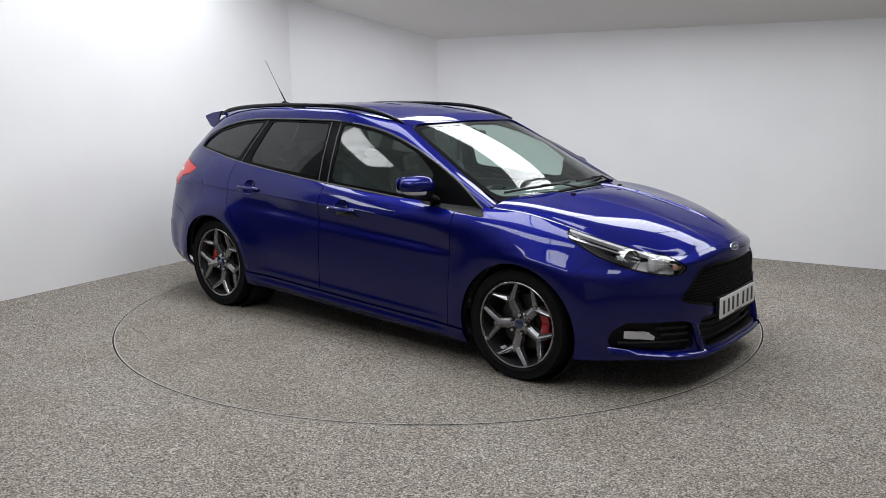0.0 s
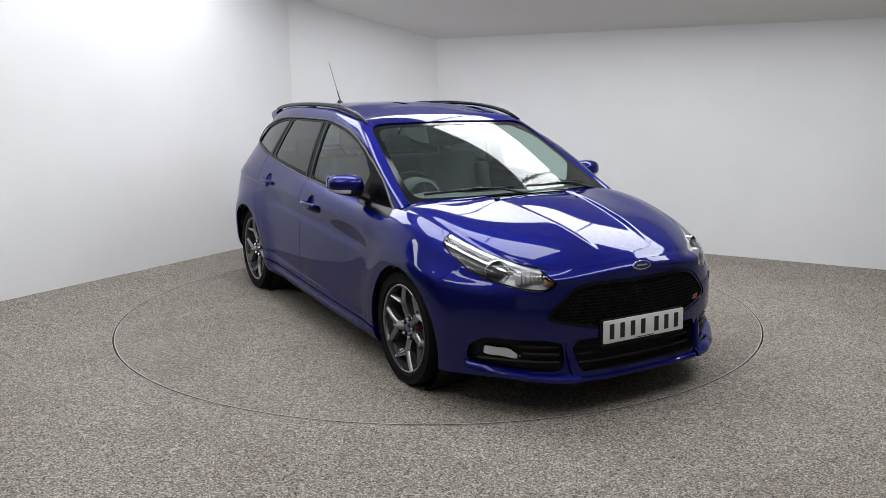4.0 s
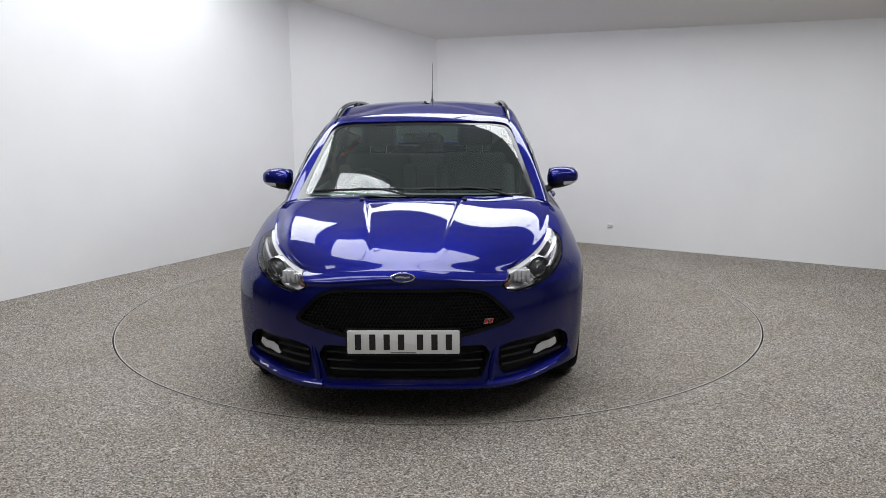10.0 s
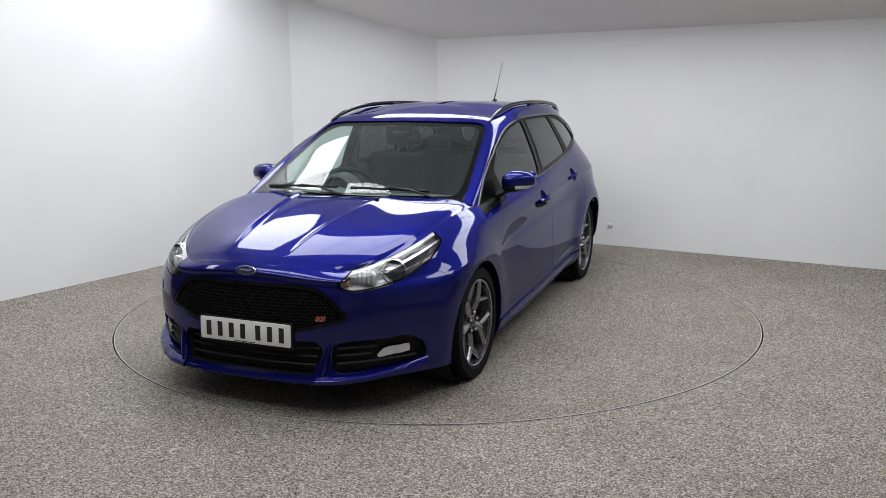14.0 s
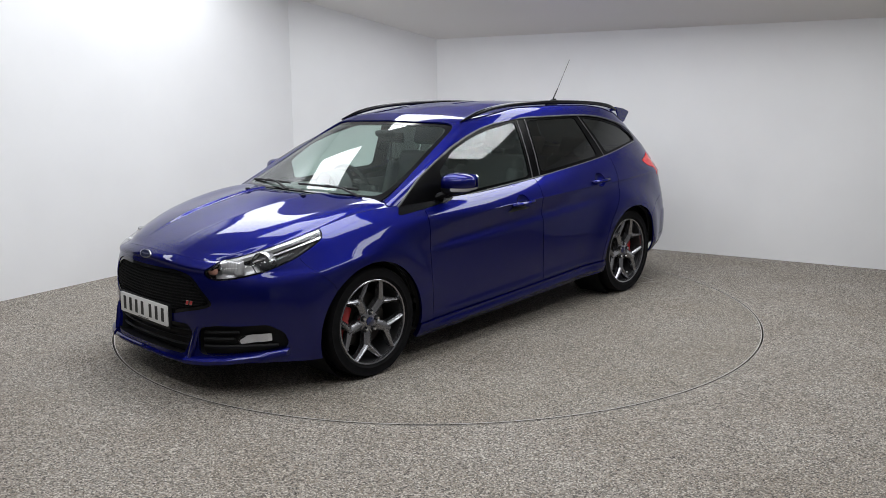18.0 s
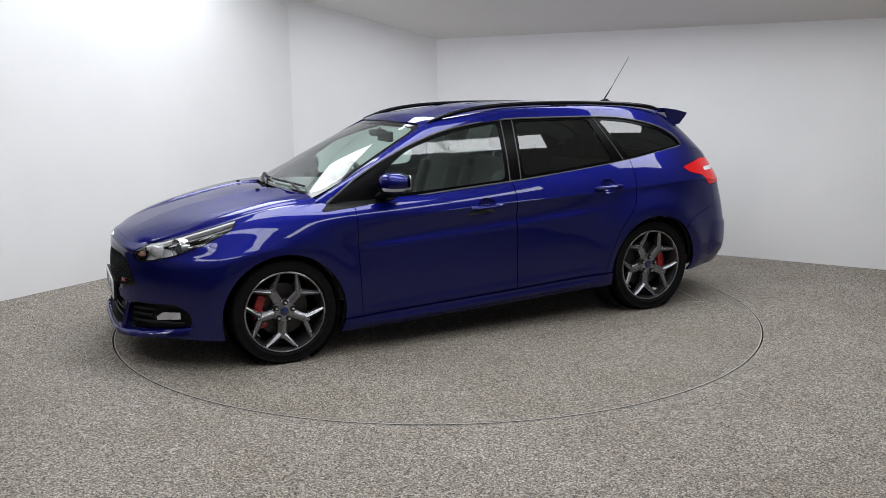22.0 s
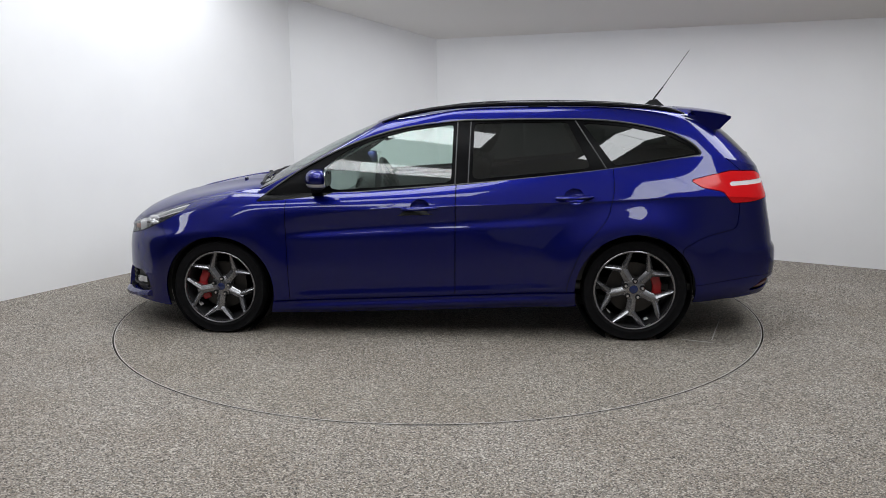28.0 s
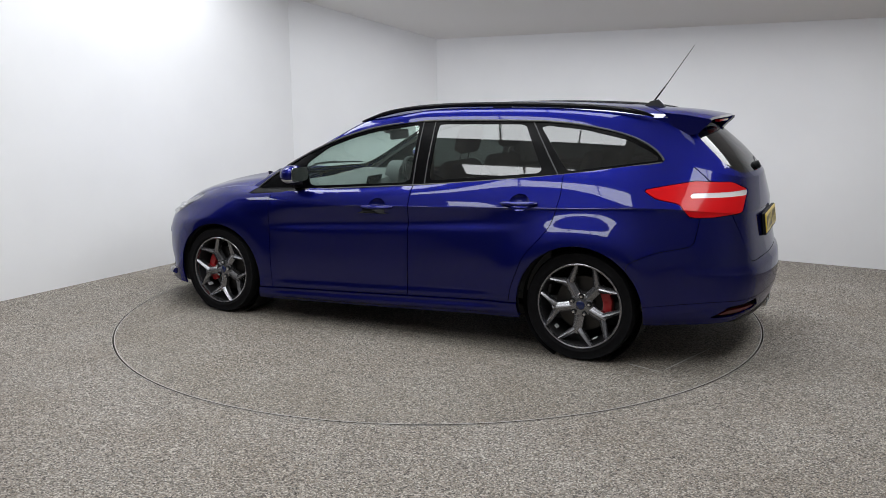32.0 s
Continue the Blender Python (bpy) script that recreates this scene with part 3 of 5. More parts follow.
def bonnet_height(x, y):
    """The bonnet's pressed top: a gentle crown with a ridge on each side that runs from the screen's corner towards the badge."""
    h, q = x - 1.7, y * y
    spine = .8794 - .2531 * h - .076 * h ** 2 - .017 * h ** 3 - .6965 * h ** 4
    bow = -.0964 + .6607 * h - .3087 * h ** 2 - 3.9576 * h ** 3
    edge = .0509 - 4.0059 * h - 5.8097 * h ** 2 + 4.7099 * h ** 3
    crown = spine + q * bow + q ** 2 * edge + q ** 3 * (-.1493 + 3.4503 * h + 8.1217 * h ** 2) - .6717 * q ** 4
    w = abs(y) - .1647 - .1327 * (2.05 - x)
    fade = max(0.0, min(1, (2.08 - x) / .3))
    return crown + .0148 * fade / (1 + math.exp(-max(-40, min(40, w / .0056)))) * max(0, 1 - max(0, w) / .34) ** 2


def ease(v, v0, v1):
    q = max(0.0, min(1.0, (v - v0) / (v1 - v0)))
    return q * q * (3 - 2 * q)


def bonnet_skin():
    """A patch between the nose, the wings' top edges and the base of the screen."""
    edge = lower[-1]
    nose, flank = edge[:29], edge[28:5 * 14 + 1]
    cowl = upper[0][:2 * 14 + 8]
    mid = bspline([(2.145, 0, .724), (1.95, 0, .812), (1.717, 0, .875), (1.49, 0, .917), (1.20, 0, .955)], 12, free_ends)
    n, m = 80, 110

    def at(line, s):
        seg = np.r_[0, np.cumsum(np.linalg.norm(np.diff(line, axis=0), axis=1))]
        return np.array([np.interp(s * seg[-1], seg, line[:, k]) for k in range(3)])

    g = np.zeros((n + 1, m + 1, 3))
    c00, c01, c10, c11 = nose[0], nose[-1], cowl[0], cowl[-1]
    for i in range(n + 1):
        r = i / n
        for j in range(m + 1):
            s = j / m
            g[i, j] = (1 - r) * at(nose, s) + r * at(cowl, s) + (1 - s) * at(mid, r) + s * at(flank, r) \
                - ((1 - r) * (1 - s) * c00 + (1 - r) * s * c01 + r * (1 - s) * c10 + r * s * c11)
            # the rim follows the wings and the nose
            rim = max(1 - ease(r, 0, .07), ease(s, .92, 1), ease(r, .94, 1))
            g[i, j, 2] += (1 - rim) * (bonnet_height(g[i, j, 0], g[i, j, 1]) - g[i, j, 2])
    g[:, 0, 1] = 0
    return g


bonnet_grid = bonnet_skin()
bonnet_grid[0] = .8 * bonnet_grid[0] + .2 * bonnet_grid[1]
bonnet_grid[:, -1] = .8 * bonnet_grid[:, -1] + .2 * bonnet_grid[:, -2]


def arch_cut(pts):
    a = np.hypot(pts[:, 0] - FRONT_AXLE + .008, pts[:, 2] - 0.284) - 0.360
    b = np.hypot(pts[:, 0] - REAR_AXLE, pts[:, 2] - 0.314) - 0.368
    return -np.minimum(a, b)


def round_nose(pts):
    return np.stack([np.arctan2(np.abs(pts[:, 1]), pts[:, 0] - 1.0), pts[:, 2]], 1)


def at_front(p):
    return p[:, 0] > 1.45


def at_back(p):
    return p[:, 0] < -1.45


HEADLAMP = [(.385, .640), (.445, .607), (.55, .622), (.66, .650), (.80, .712), (.935, .800), (.80, .98), (.55, .98), (.468, .712)]
TAIL_LAMP = [(-1.628, .998), (-1.731, 1.02), (-1.888, 1.048), (-2.07, 1.036), (-2.135, .99), (-2.132, .875), (-2.0, .858), (-1.884, .857), (-1.857, .892), (-1.83, .929), (-1.70, .953)]
GRILLE = [(-.6, .648), (.30, .645), (.40, .62), (.525, .492), (.50, .468), (.27, .415), (-.6, .412)]
LOWER_GRILLE = [(-.6, .375), (.375, .375), (.405, .33), (.362, .218), (-.6, .218)]
FOG = [(.440, .30), (.448, .360), (.53, .378), (.64, .380), (.745, .388), (.795, .345), (.805, .29), (.79, .250), (.75, .228), (.587, .226), (.476, .224), (.448, .24)]

skin = clip(grid_mesh(lower), arch_cut(grid_mesh(lower)[0]))
head_patch, skin = split(skin, within(HEADLAMP, round_nose, at_front, .03), 0.0025)
tail_patch, skin = split(skin, within(TAIL_LAMP, side, at_back, .018), 0.002)
grille_patch, skin = split(skin, within(GRILLE, front, at_front, .05), 0.0)
lower_grille_patch, skin = split(skin, within(LOWER_GRILLE, front, at_front, .012), 0.0)
fog_patch, skin = split(skin, within(FOG, front, at_front, .015), 0.0)
backing = skin
HIGH_TIP = within([(1.10, .858), (.87, 1.02), (.60, 1.2), (.60, .905), (.9, .875)], side, lambda p: (p[:, 2] > .75) & (p[:, 0] > .55), .015)
sail_foot, skin = split(skin, HIGH_TIP, 0.001)
front_bumper, skin = split(skin, within([(1.60, -.1), (1.60, .55), (1.735, .68), (1.80, .95), (2.7, .95), (2.7, -.1)], side, None, .04), .001)
tailgate, skin = split(skin, within([(-.3, .60), (.57, .60), (.61, .72), (.655, .88), (.63, 1.02), (.60, 1.3), (-.3, 1.3)], front, at_back, .06))
rear_bumper, skin = split(skin, within([(-1.58, -.1), (-1.58, .60), (-1.717, .664), (-1.915, .706), (-1.935, .83), (-1.93, .90), (-2.8, .90), (-2.8, -.1)], side, None, .03))
rear_valance, rear_bumper = split(rear_bumper, within([(-1.5, -.1), (-1.5, .352), (-1.669, .362), (-2.03, .404), (-2.8, .41), (-2.8, -.1)], side, None, 0), .0015)
SLOT = [(.43, .335), (.52, .392), (.72, .374), (.752, .306), (.68, .308), (.6, .322)]
slot_patch, rear_valance = split(rear_valance, within(SLOT, front, at_back, .012), 0.0)
sill, skin = split(skin, within([(1.08, .218), (-1.1, .322), (-1.1, 0), (1.08, 0)], side, None, 0))
front_door, skin = split(skin, within([(.868, .1), (.882, .50), (.888, .75), (.885, 1.2), (-.198, 1.2), (-.192, .1)], side, lambda p: p[:, 2] > .05, .03))
rear_door, skin = split(skin, within([(-.194, .1), (-.20, 1.3), (-1.16, 1.3), (-1.165, 1.057), (-1.173, .948), (-1.135, .781), (-1.055, .68), (-.98, .60), (-.90, .40), (-.85, .1)], side, None, .04))
HANDLES = ((0.023, .829, .233, .010, front_door), (-0.928, .897, .225, .009, rear_door))
cups = []
for hx, hz, hl, rise, door in HANDLES:
    bowl, rest = split(door, within([(hx + .062 * math.cos(q), hz + .004 + .052 * math.sin(q)) for q in np.linspace(0, 2 * math.pi, 24, endpoint=False)], side, None, 0), 0.0)
    d = np.hypot((bowl[0][:, 0] - hx) / .062, (bowl[0][:, 2] - hz - .004) / .052)
    cups.append((bowl, rest, d))
front_door, rear_door = cups[0][1], cups[1][1]
front_wing = clip(skin, -skin[0][:, 0])
rear_wing = clip(skin, skin[0][:, 0])

for name, m, label in (("front_bumper", front_bumper, "blue front bumper with a splitter lip"), ("rear_bumper", rear_bumper, ""), ("tailgate", tailgate, "")):
    if name == "front_bumper":
        front_bumper_ob = part(name, flanged(both(m)), PAINT, car, label)
    elif name == "tailgate":
        tailgate_ob = part(name, flanged(both(m)), PAINT, car, label)
    else:
        rear_bumper_ob = part(name, flanged(both(m)), PAINT, car, label)
        part("bumper_valance", flanged(both(rear_valance)), PAINT, rear_bumper_ob)
doors = {}
for s in (1, -1):
    fix = (lambda m: m) if s > 0 else mirrored
    part("front_wing", fix(flanged(front_wing, 0.02)), PAINT, car)
    if s > 0:
        part("rear_wing", flanged(rear_wing, 0.02), PAINT, car)
    else:
        flap, wing = split(rear_wing, within([(-1.545 + .088 * math.cos(q), .862 + .092 * math.sin(q)) for q in np.linspace(.5, 6.78, 20, endpoint=False)], side, None, 0), 0.0015)
        wing_ob = part("rear_wing", mirrored(flanged(wing, 0.012)), PAINT, car)
        part("fuel_flap", mirrored(flanged(flap, 0.01)), PAINT, wing_ob)
    part("side_skirt", fix(flanged(shifted(sill, 0.010), 0.03)), PAINT, car)
    doors[s, 0] = part("front_door", fix(flanged(front_door)), PAINT, car)
    doors[s, 1] = part("rear_door", fix(flanged(rear_door)), PAINT, car)
bonnet_ob = part("bonnet", flanged(both(grid_mesh(bonnet_grid[:77])), 0.015), PAINT, car)
cowl = bonnet_grid[74:].copy()
cowl[:, :, 2] -= np.linspace(0.035, 0.020, len(cowl))[:, None]
part("cowl_panel", both(grid_mesh(cowl)), BLACK, car, "black plastic scuttle panel under the wipers")

# greenhouse cuts
DLO = [(1.10, .858), (.87, 1.02), (.71, 1.11), (.51, 1.205), (.32, 1.272), (.13, 1.32), (-.17, 1.358), (-.5, 1.366), (-.95, 1.366), (-1.25, 1.342), (-1.515, 1.285), (-1.66, 1.21),
       (-1.725, 1.15), (-1.69, 1.138), (-1.14, 1.058), (-.2, .966), (.35, .925), (.9, .875)]
WIN_FRONT = [(.60, .93), (.665, 1.07), (.50, 1.185), (.32, 1.25), (.13, 1.298), (-.172, 1.340), (-.166, .984)]
WIN_REAR = [(-.295, 1.0), (-.305, 1.345), (-.885, 1.350), (-1.035, 1.070)]
WIN_QUARTER = [(-1.175, 1.084), (-.975, 1.347), (-1.25, 1.32), (-1.50, 1.266), (-1.64, 1.20), (-1.695, 1.155)]
SCREEN = [(-.3, .9), (.69, .90), (.70, .95), (.655, 1.10), (.585, 1.325), (.50, 1.346), (-.3, 1.36)]
BACKLIGHT = [(-.3, 1.065), (.42, 1.075), (.485, 1.12), (.47, 1.2), (.43, 1.305), (-.3, 1.33)]


def high_side(p):
    return (p[:, 1] > .45) & (p[:, 0] > -1.80)


top = grid_mesh(upper)
dlo, top = split(top, within(DLO, side, high_side, .04), 0.001)


def fitted(mesh, axis, terms, rest=None):
    """Lays a patch on one smooth sheet: its axis coordinate as a sum of terms, fitted to where it lies."""
    p = mesh[0].copy()
    a, fixed = terms(p), 0 if rest is None else rest(p)
    k = np.linalg.lstsq(a, p[:, axis] - fixed, rcond=None)[0]
    p[:, axis] = a @ k + fixed
    return p, mesh[1]


def plan_terms(p):
    x = p[:, 0]
    return np.stack([x ** 0, x, x ** 2, x ** 3, x ** 4], 1)


def lean_in(p):
    """Side glass leans in more the higher it is."""
    h = p[:, 2] - 1.06
    return -.335 * h - .273 * h * h


def screen_terms(p):
    y, z = p[:, 1] ** 2, p[:, 2]
    return np.stack([z ** 0, z, z ** 2, y, y * z, y ** 2, y * z * z], 1)


def on_screen(mesh):
    """The windscreen's sheet: raked, bowed upwards and wrapped round at the sides."""
    p = mesh[0].copy()
    h, q = p[:, 2] - 1.15, p[:, 1] ** 2
    p[:, 0] = .8399 - 1.9489 * h - 1.1083 * h ** 2 - 2.8389 * h ** 3 + q * (-.3059 + .0933 * h + 2.1993 * h * h) + q * q * (-.2702 - .6181 * h)
    return p, mesh[1]


sheet = fitted(dlo, 1, plan_terms, lean_in)
keep = np.clip((.82 - dlo[0][:, 0]) / .22, 0, 1)[:, None]
dlo = (dlo[0] + keep * (sheet[0] - dlo[0]), dlo[1])
screen, top = split(top, within(SCREEN, front, lambda p: p[:, 0] > .10, .05), 0.001)
backlight, top = split(top, within(BACKLIGHT, front, lambda p: p[:, 0] < -1.6, .06), 0.001)
screen, backlight = on_screen(screen), fitted(backlight, 0, screen_terms)
part("roof", flanged(both(top), 0.01), PAINT, car)
dlo_whole = dlo[0]
win_front, dlo = split(dlo, within(WIN_FRONT, side, None, .025), 0.0)
win_rear, dlo = split(dlo, within(WIN_REAR, side, None, .025), 0.0)
win_quarter, dlo = split(dlo, within(WIN_QUARTER, side, None, .025), 0.0)
screen_glass, screen_band = split(screen, within([(-.3, .968), (.665, .955), (.63, 1.10), (.56, 1.308), (.48, 1.325), (-.3, 1.338)], front, None, .05), 0.0)
for s in (1, -1):
    fix = (lambda m: m) if s > 0 else mirrored
    part("pillar_trim", fix(flanged(shifted(clip(dlo, dlo[0][:, 0] - .60), -0.003), 0.012)), PILLAR, car, "satin black window surround and pillar trim")
    part("mirror_sail", fix(joined(flanged(shifted(clip(dlo, .60 - dlo[0][:, 0]), -0.002), 0.012), flanged(shifted(sail_foot, -0.002), .012))), PILLAR, car, "black triangular mirror sail panel")
    part("window_pane", fix(shifted(win_front, -0.008)), GLASS_FRONT, doors[s, 0], "clear side window glass")
    part("window_pane", fix(shifted(win_rear, -0.008)), GLASS_DARK, doors[s, 1], "dark tinted privacy glass")
    part("quarter_window", fix(shifted(win_quarter, -0.008)), GLASS_DARK, car, "dark tinted privacy glass")
windscreen = part("windscreen", shifted(both(screen_glass), -0.003), GLASS_FRONT, car, "raked clear windscreen with reflections")
part("screen_border", flanged(shifted(both(screen_band), -0.002), 0.01), GLOSS_BLACK, windscreen, "black printed border")
part("rear_window", shifted(both(backlight), -0.003), GLASS_DARK, tailgate_ob, "dark tinted rear window")
part("inner_shell", joined(shifted(both(backing), -0.05)), DARK, car, "dark inner body shell")


# ---- wheels ----
def tyre():
    w, r = 0.108, TYRE_R
    return lathe([(0.238, 0.0), (0.243, 0.100), (0.262, 0.114), (0.295, w), (0.306, 0.112), (0.3145, 0.098), (r, 0.080), (r, 0.041), (r - .006, 0.038), (r - .006, 0.031), (r, 0.028),
                  (r, -0.028), (r - .006, -0.031), (r - .006, -0.038), (r, -0.041), (r, -0.080), (0.3145, -0.098), (0.295, -w), (0.243, -0.1), (0.238, 0.0)], 72)


def rim_barrel():
    return lathe([(0.250, 0.090), (0.246, 0.090), (0.241, 0.085), (0.236, 0.070), (0.225, -0.02), (0.225, -0.10), (0.252, -0.102), (0.252, -0.09), (0.235, -0.02), (0.247, 0.09)], 72, True)


def arm(p0, p1, w0, w1, y0, y1, deep):
    """One limb of a spoke: a ridged bar from p0 to p1 in the wheel's plane."""
    a, b = Vector(p0), Vector(p1)
    d = (b - a).normalized()
    n = Vector((-d.y, d.x))
    pts = []
    for p, w, y in ((a, w0, y0), (a.lerp(b, .5), (w0 + w1) / 2 * .94, (y0 + y1) / 2 + .003), (b, w1, y1)):
        for off, dy in ((-1.0, -deep), (-0.96, -0.014), (-0.55, -0.004), (0.0, 0.002), (0.55, -0.004), (0.96, -0.014), (1.0, -deep)):
            q = p + n * (w * off)
            pts.append((q.x, y + dy, q.y))
    faces = []
    for i in range(2):
        for k in range(7):
            l = (k + 1) % 7
            faces.append((i * 7 + k, (i + 1) * 7 + k, (i + 1) * 7 + l, i * 7 + l))
    faces += [tuple(range(7)), tuple(range(20, 13, -1))]
    return outward((np.array(pts), faces))


def spoke(angle):
    """A stem that forks into two limbs, each running out into the rim."""
    def pol(r, a):
        return (r * math.cos(a), r * math.sin(a))
    fork = 0.158
    limbs = [arm(pol(0.040, angle), pol(fork + .010, angle), 0.031, 0.0300, 0.071, 0.084, 0.05)]
    for q in (-1, 1):
        limbs.append(arm(pol(fork - .010, angle + q * .055), pol(0.246, angle + q * .42), 0.0225, 0.0125, 0.083, 0.098, 0.045))
    return joined(*limbs)


def wheel(x, s, first_angle, caliper_angle, weights=()):
    """A wheel with its tyre, five forked spokes, nuts, disc and caliper; s: side of the car."""
    base = new("wheel")
    base.parent = car
    size = .96 if x > 0 else 1.012
    base.location = (x, s * (.780 if x > 0 else .760), HUB_Z * size)
    base.scale = (size, 1, size)
    fix = (lambda m: m) if s > 0 else mirrored
    part("tyre", fix(tyre()), RUBBER, base, "black low-profile tyre")
    small = Matrix.Diagonal((.985, 1, .985, 1))
    rim = part("rim", fix(moved(outward(lathe([(0.252, 0.098), (0.2515, 0.106), (0.2475, 0.1085), (0.2405, 0.105), (0.2385, 0.094), (0.2385, 0.080), (0.250, 0.080)], 72, True)), small)), RIM, base, "gunmetal grey alloy rim")
    part("barrel", fix(moved(rim_barrel(), small)), BARREL, rim, "dark inner barrel")
    for i in range(5):
        part("spoke", fix(moved(spoke(first_angle + i * 2 * math.pi / 5), small)), RIM, base, smooth=25)
    part("hub", fix(lathe([(0.0, 0.074), (0.060, 0.074), (0.070, 0.066), (0.072, 0.02)], 32)), RIM, base)
    part("hub_cap", fix(lathe([(0.0, 0.083), (0.022, 0.082), (0.026, 0.079), (0.028, 0.07)], 28)), BLUE_BADGE, base, "small blue centre cap")
    for i in range(5):
        a = first_angle + (i + .5) * 2 * math.pi / 5
        nut = lathe([(0.0, 0.090), (0.008, 0.090), (0.0115, 0.083), (0.0115, 0.055)], 6)
        part("wheel_nut", fix(moved(nut, Matrix.Translation((0.054 * math.cos(a), 0, 0.054 * math.sin(a))))), SILVER, base, smooth=0)
        part("nut_seat", fix(moved(lathe([(0.011, 0.0765), (0.0165, 0.0770), (0.018, 0.070)], 16), Matrix.Translation((0.054 * math.cos(a), 0, 0.054 * math.sin(a))))), DARK, base)
    part("brake_disc", fix(lathe([(0.07, 0.03), (0.075, 0.012), (0.160, 0.012), (0.160, -0.012), (0.075, -0.012)], 48)), DISC, base, "worn grey brake disc")
    cal = joined(*[moved(box(-.045, .045, -.03, .035, -.028, .028, .012), Matrix.Rotation(-(caliper_angle + d), 4, "Y") @ Matrix.Translation((0.145, 0, 0)) @ Matrix.Rotation(math.pi / 2, 4, "Y")) for d in ((-.40, -.1, .40) if x > 0 else (-.2, .15))])
    part("brake_caliper", fix(cal), RED, base, "bright red brake caliper")
    for weight_angle in weights:
        tag = moved(box(-.022, .022, -.012, .012, -.002, .002, .0008, 1), Matrix.Rotation(-weight_angle, 4, "Y") @ Matrix.Translation((.207, .045, 0)) @ Matrix.Rotation(math.pi / 2, 4, "Y") @ Matrix.Rotation(math.pi / 2, 4, "Z"))
        part("balance_weight", fix(tag), SOCKET, base, "small white balance weight")
    part("wheel_well", fix(lathe([(0.02, -0.20), (0.352, -0.20), (0.356, 0.06)], 40)), DARK, base, "dark wheel housing")
    return base


wheel(FRONT_AXLE - .006, 1, radians(-83), 0.0, (-.68,))
wheel(FRONT_AXLE - .006, -1, radians(-100), 0.0, (-2.2,))
wheel(REAR_AXLE, 1, radians(-83), 3.0, (-1.98, -.78))
wheel(REAR_AXLE, -1, radians(-95), 3.0)


# ---- the car's fittings ----
def nose_x(y, z):
    """How far forward the nose's skin lies at a height and a side distance."""
    p = lower.reshape(-1, 3)
    p = p[p[:, 0] > 1.3]
    d = np.hypot(p[:, 1] - abs(y), p[:, 2] - z)
    k = np.argsort(d)[:4]
    w = 1 / (d[k] + 1e-4)
    return float((p[k, 0] * w).sum() / w.sum())


def flank_y(x, z):
    """How far out the side's skin lies."""
    p = np.vstack([lower.reshape(-1, 3), upper.reshape(-1, 3)])
    p = p[(p[:, 1] > .4)]
    d = np.hypot(p[:, 0] - x, p[:, 2] - z)
    k = np.argsort(d)[:4]
    w = 1 / (d[k] + 1e-4)
    return float((p[k, 1] * w).sum() / w.sum())


def glass_y(x, z):
    """How far out the side glass and its frames lie."""
    p = dlo_whole
    d = np.hypot(p[:, 0] - x, p[:, 2] - z)
    k = np.argsort(d)[:4]
    w = 1 / (d[k] + 1e-4)
    return float((p[k, 1] * w).sum() / w.sum())


def sided(s):
    return (lambda m: m) if s > 0 else mirrored


# grille, its honeycomb and surround
whole_grille = both(grille_patch)
band = within(GRILLE, lambda p: np.stack([np.abs(p[:, 1]), p[:, 2]], 1), None, .05)
inner_grille, surround = split(whole_grille, lambda p: band(p) + .017, 0.0)
grille = part("grille", shifted(inner_grille, -0.035), DARK, car, "black honeycomb radiator grille")
part("grille_surround", flanged(shifted(surround, -0.004), 0.03), GLOSS_BLACK, grille, "gloss black grille frame")


def honeycomb(poly, size, depth):
    pts, faces = [], []
    edge = rounded(poly, .05)
    for row in range(-30, 60):
        for col in range(-60, 61):
            y = (col + .5 * (row % 2)) * size * 1.732
            z = .53 + row * size * 1.5
            if abs(y) > .56 or not .40 < z < .66:
                continue
            if distance(edge, np.array([[abs(y), z]]))[0] > -.016:
                continue
            x = nose_x(y, z) - depth
            k = len(pts)
            for r, dx in ((1.0, -.012), (1.0, 0), (.80, 0), (.72, -.012)):
                for a in range(6):
                    t = radians(60 * a + 30)
                    pts.append((x + dx, y + size * r * math.cos(t), z + size * r * math.sin(t)))
            for c in range(3):
                for a in range(6):
                    b = (a + 1) % 6
                    faces.append((k + c * 6 + a, k + c * 6 + b, k + c * 6 + 6 + b, k + c * 6 + 6 + a))
    return np.array(pts), faces


tagged(part("grille_mesh", honeycomb(GRILLE, 0.0105, 0.014), BLACK, grille, "black honeycomb mesh", 0), kind="stuff")

# lower intake with its bars
lower_intake = part("lower_intake", joined(shifted(both(lower_grille_patch), -0.07), walls(both(lower_grille_patch), 0.07)), BLACK, front_bumper_ob, "black lower air intake")
for z, w in ((.335, .375), (.295, .365), (.255, .355)):
    ys = np.linspace(-w, w, 17)
    part("intake_bar", tube([(nose_x(y, z) - .03, y, z) for y in ys], .008, 6, 0.8), BLACK, car, "slim black intake bar")

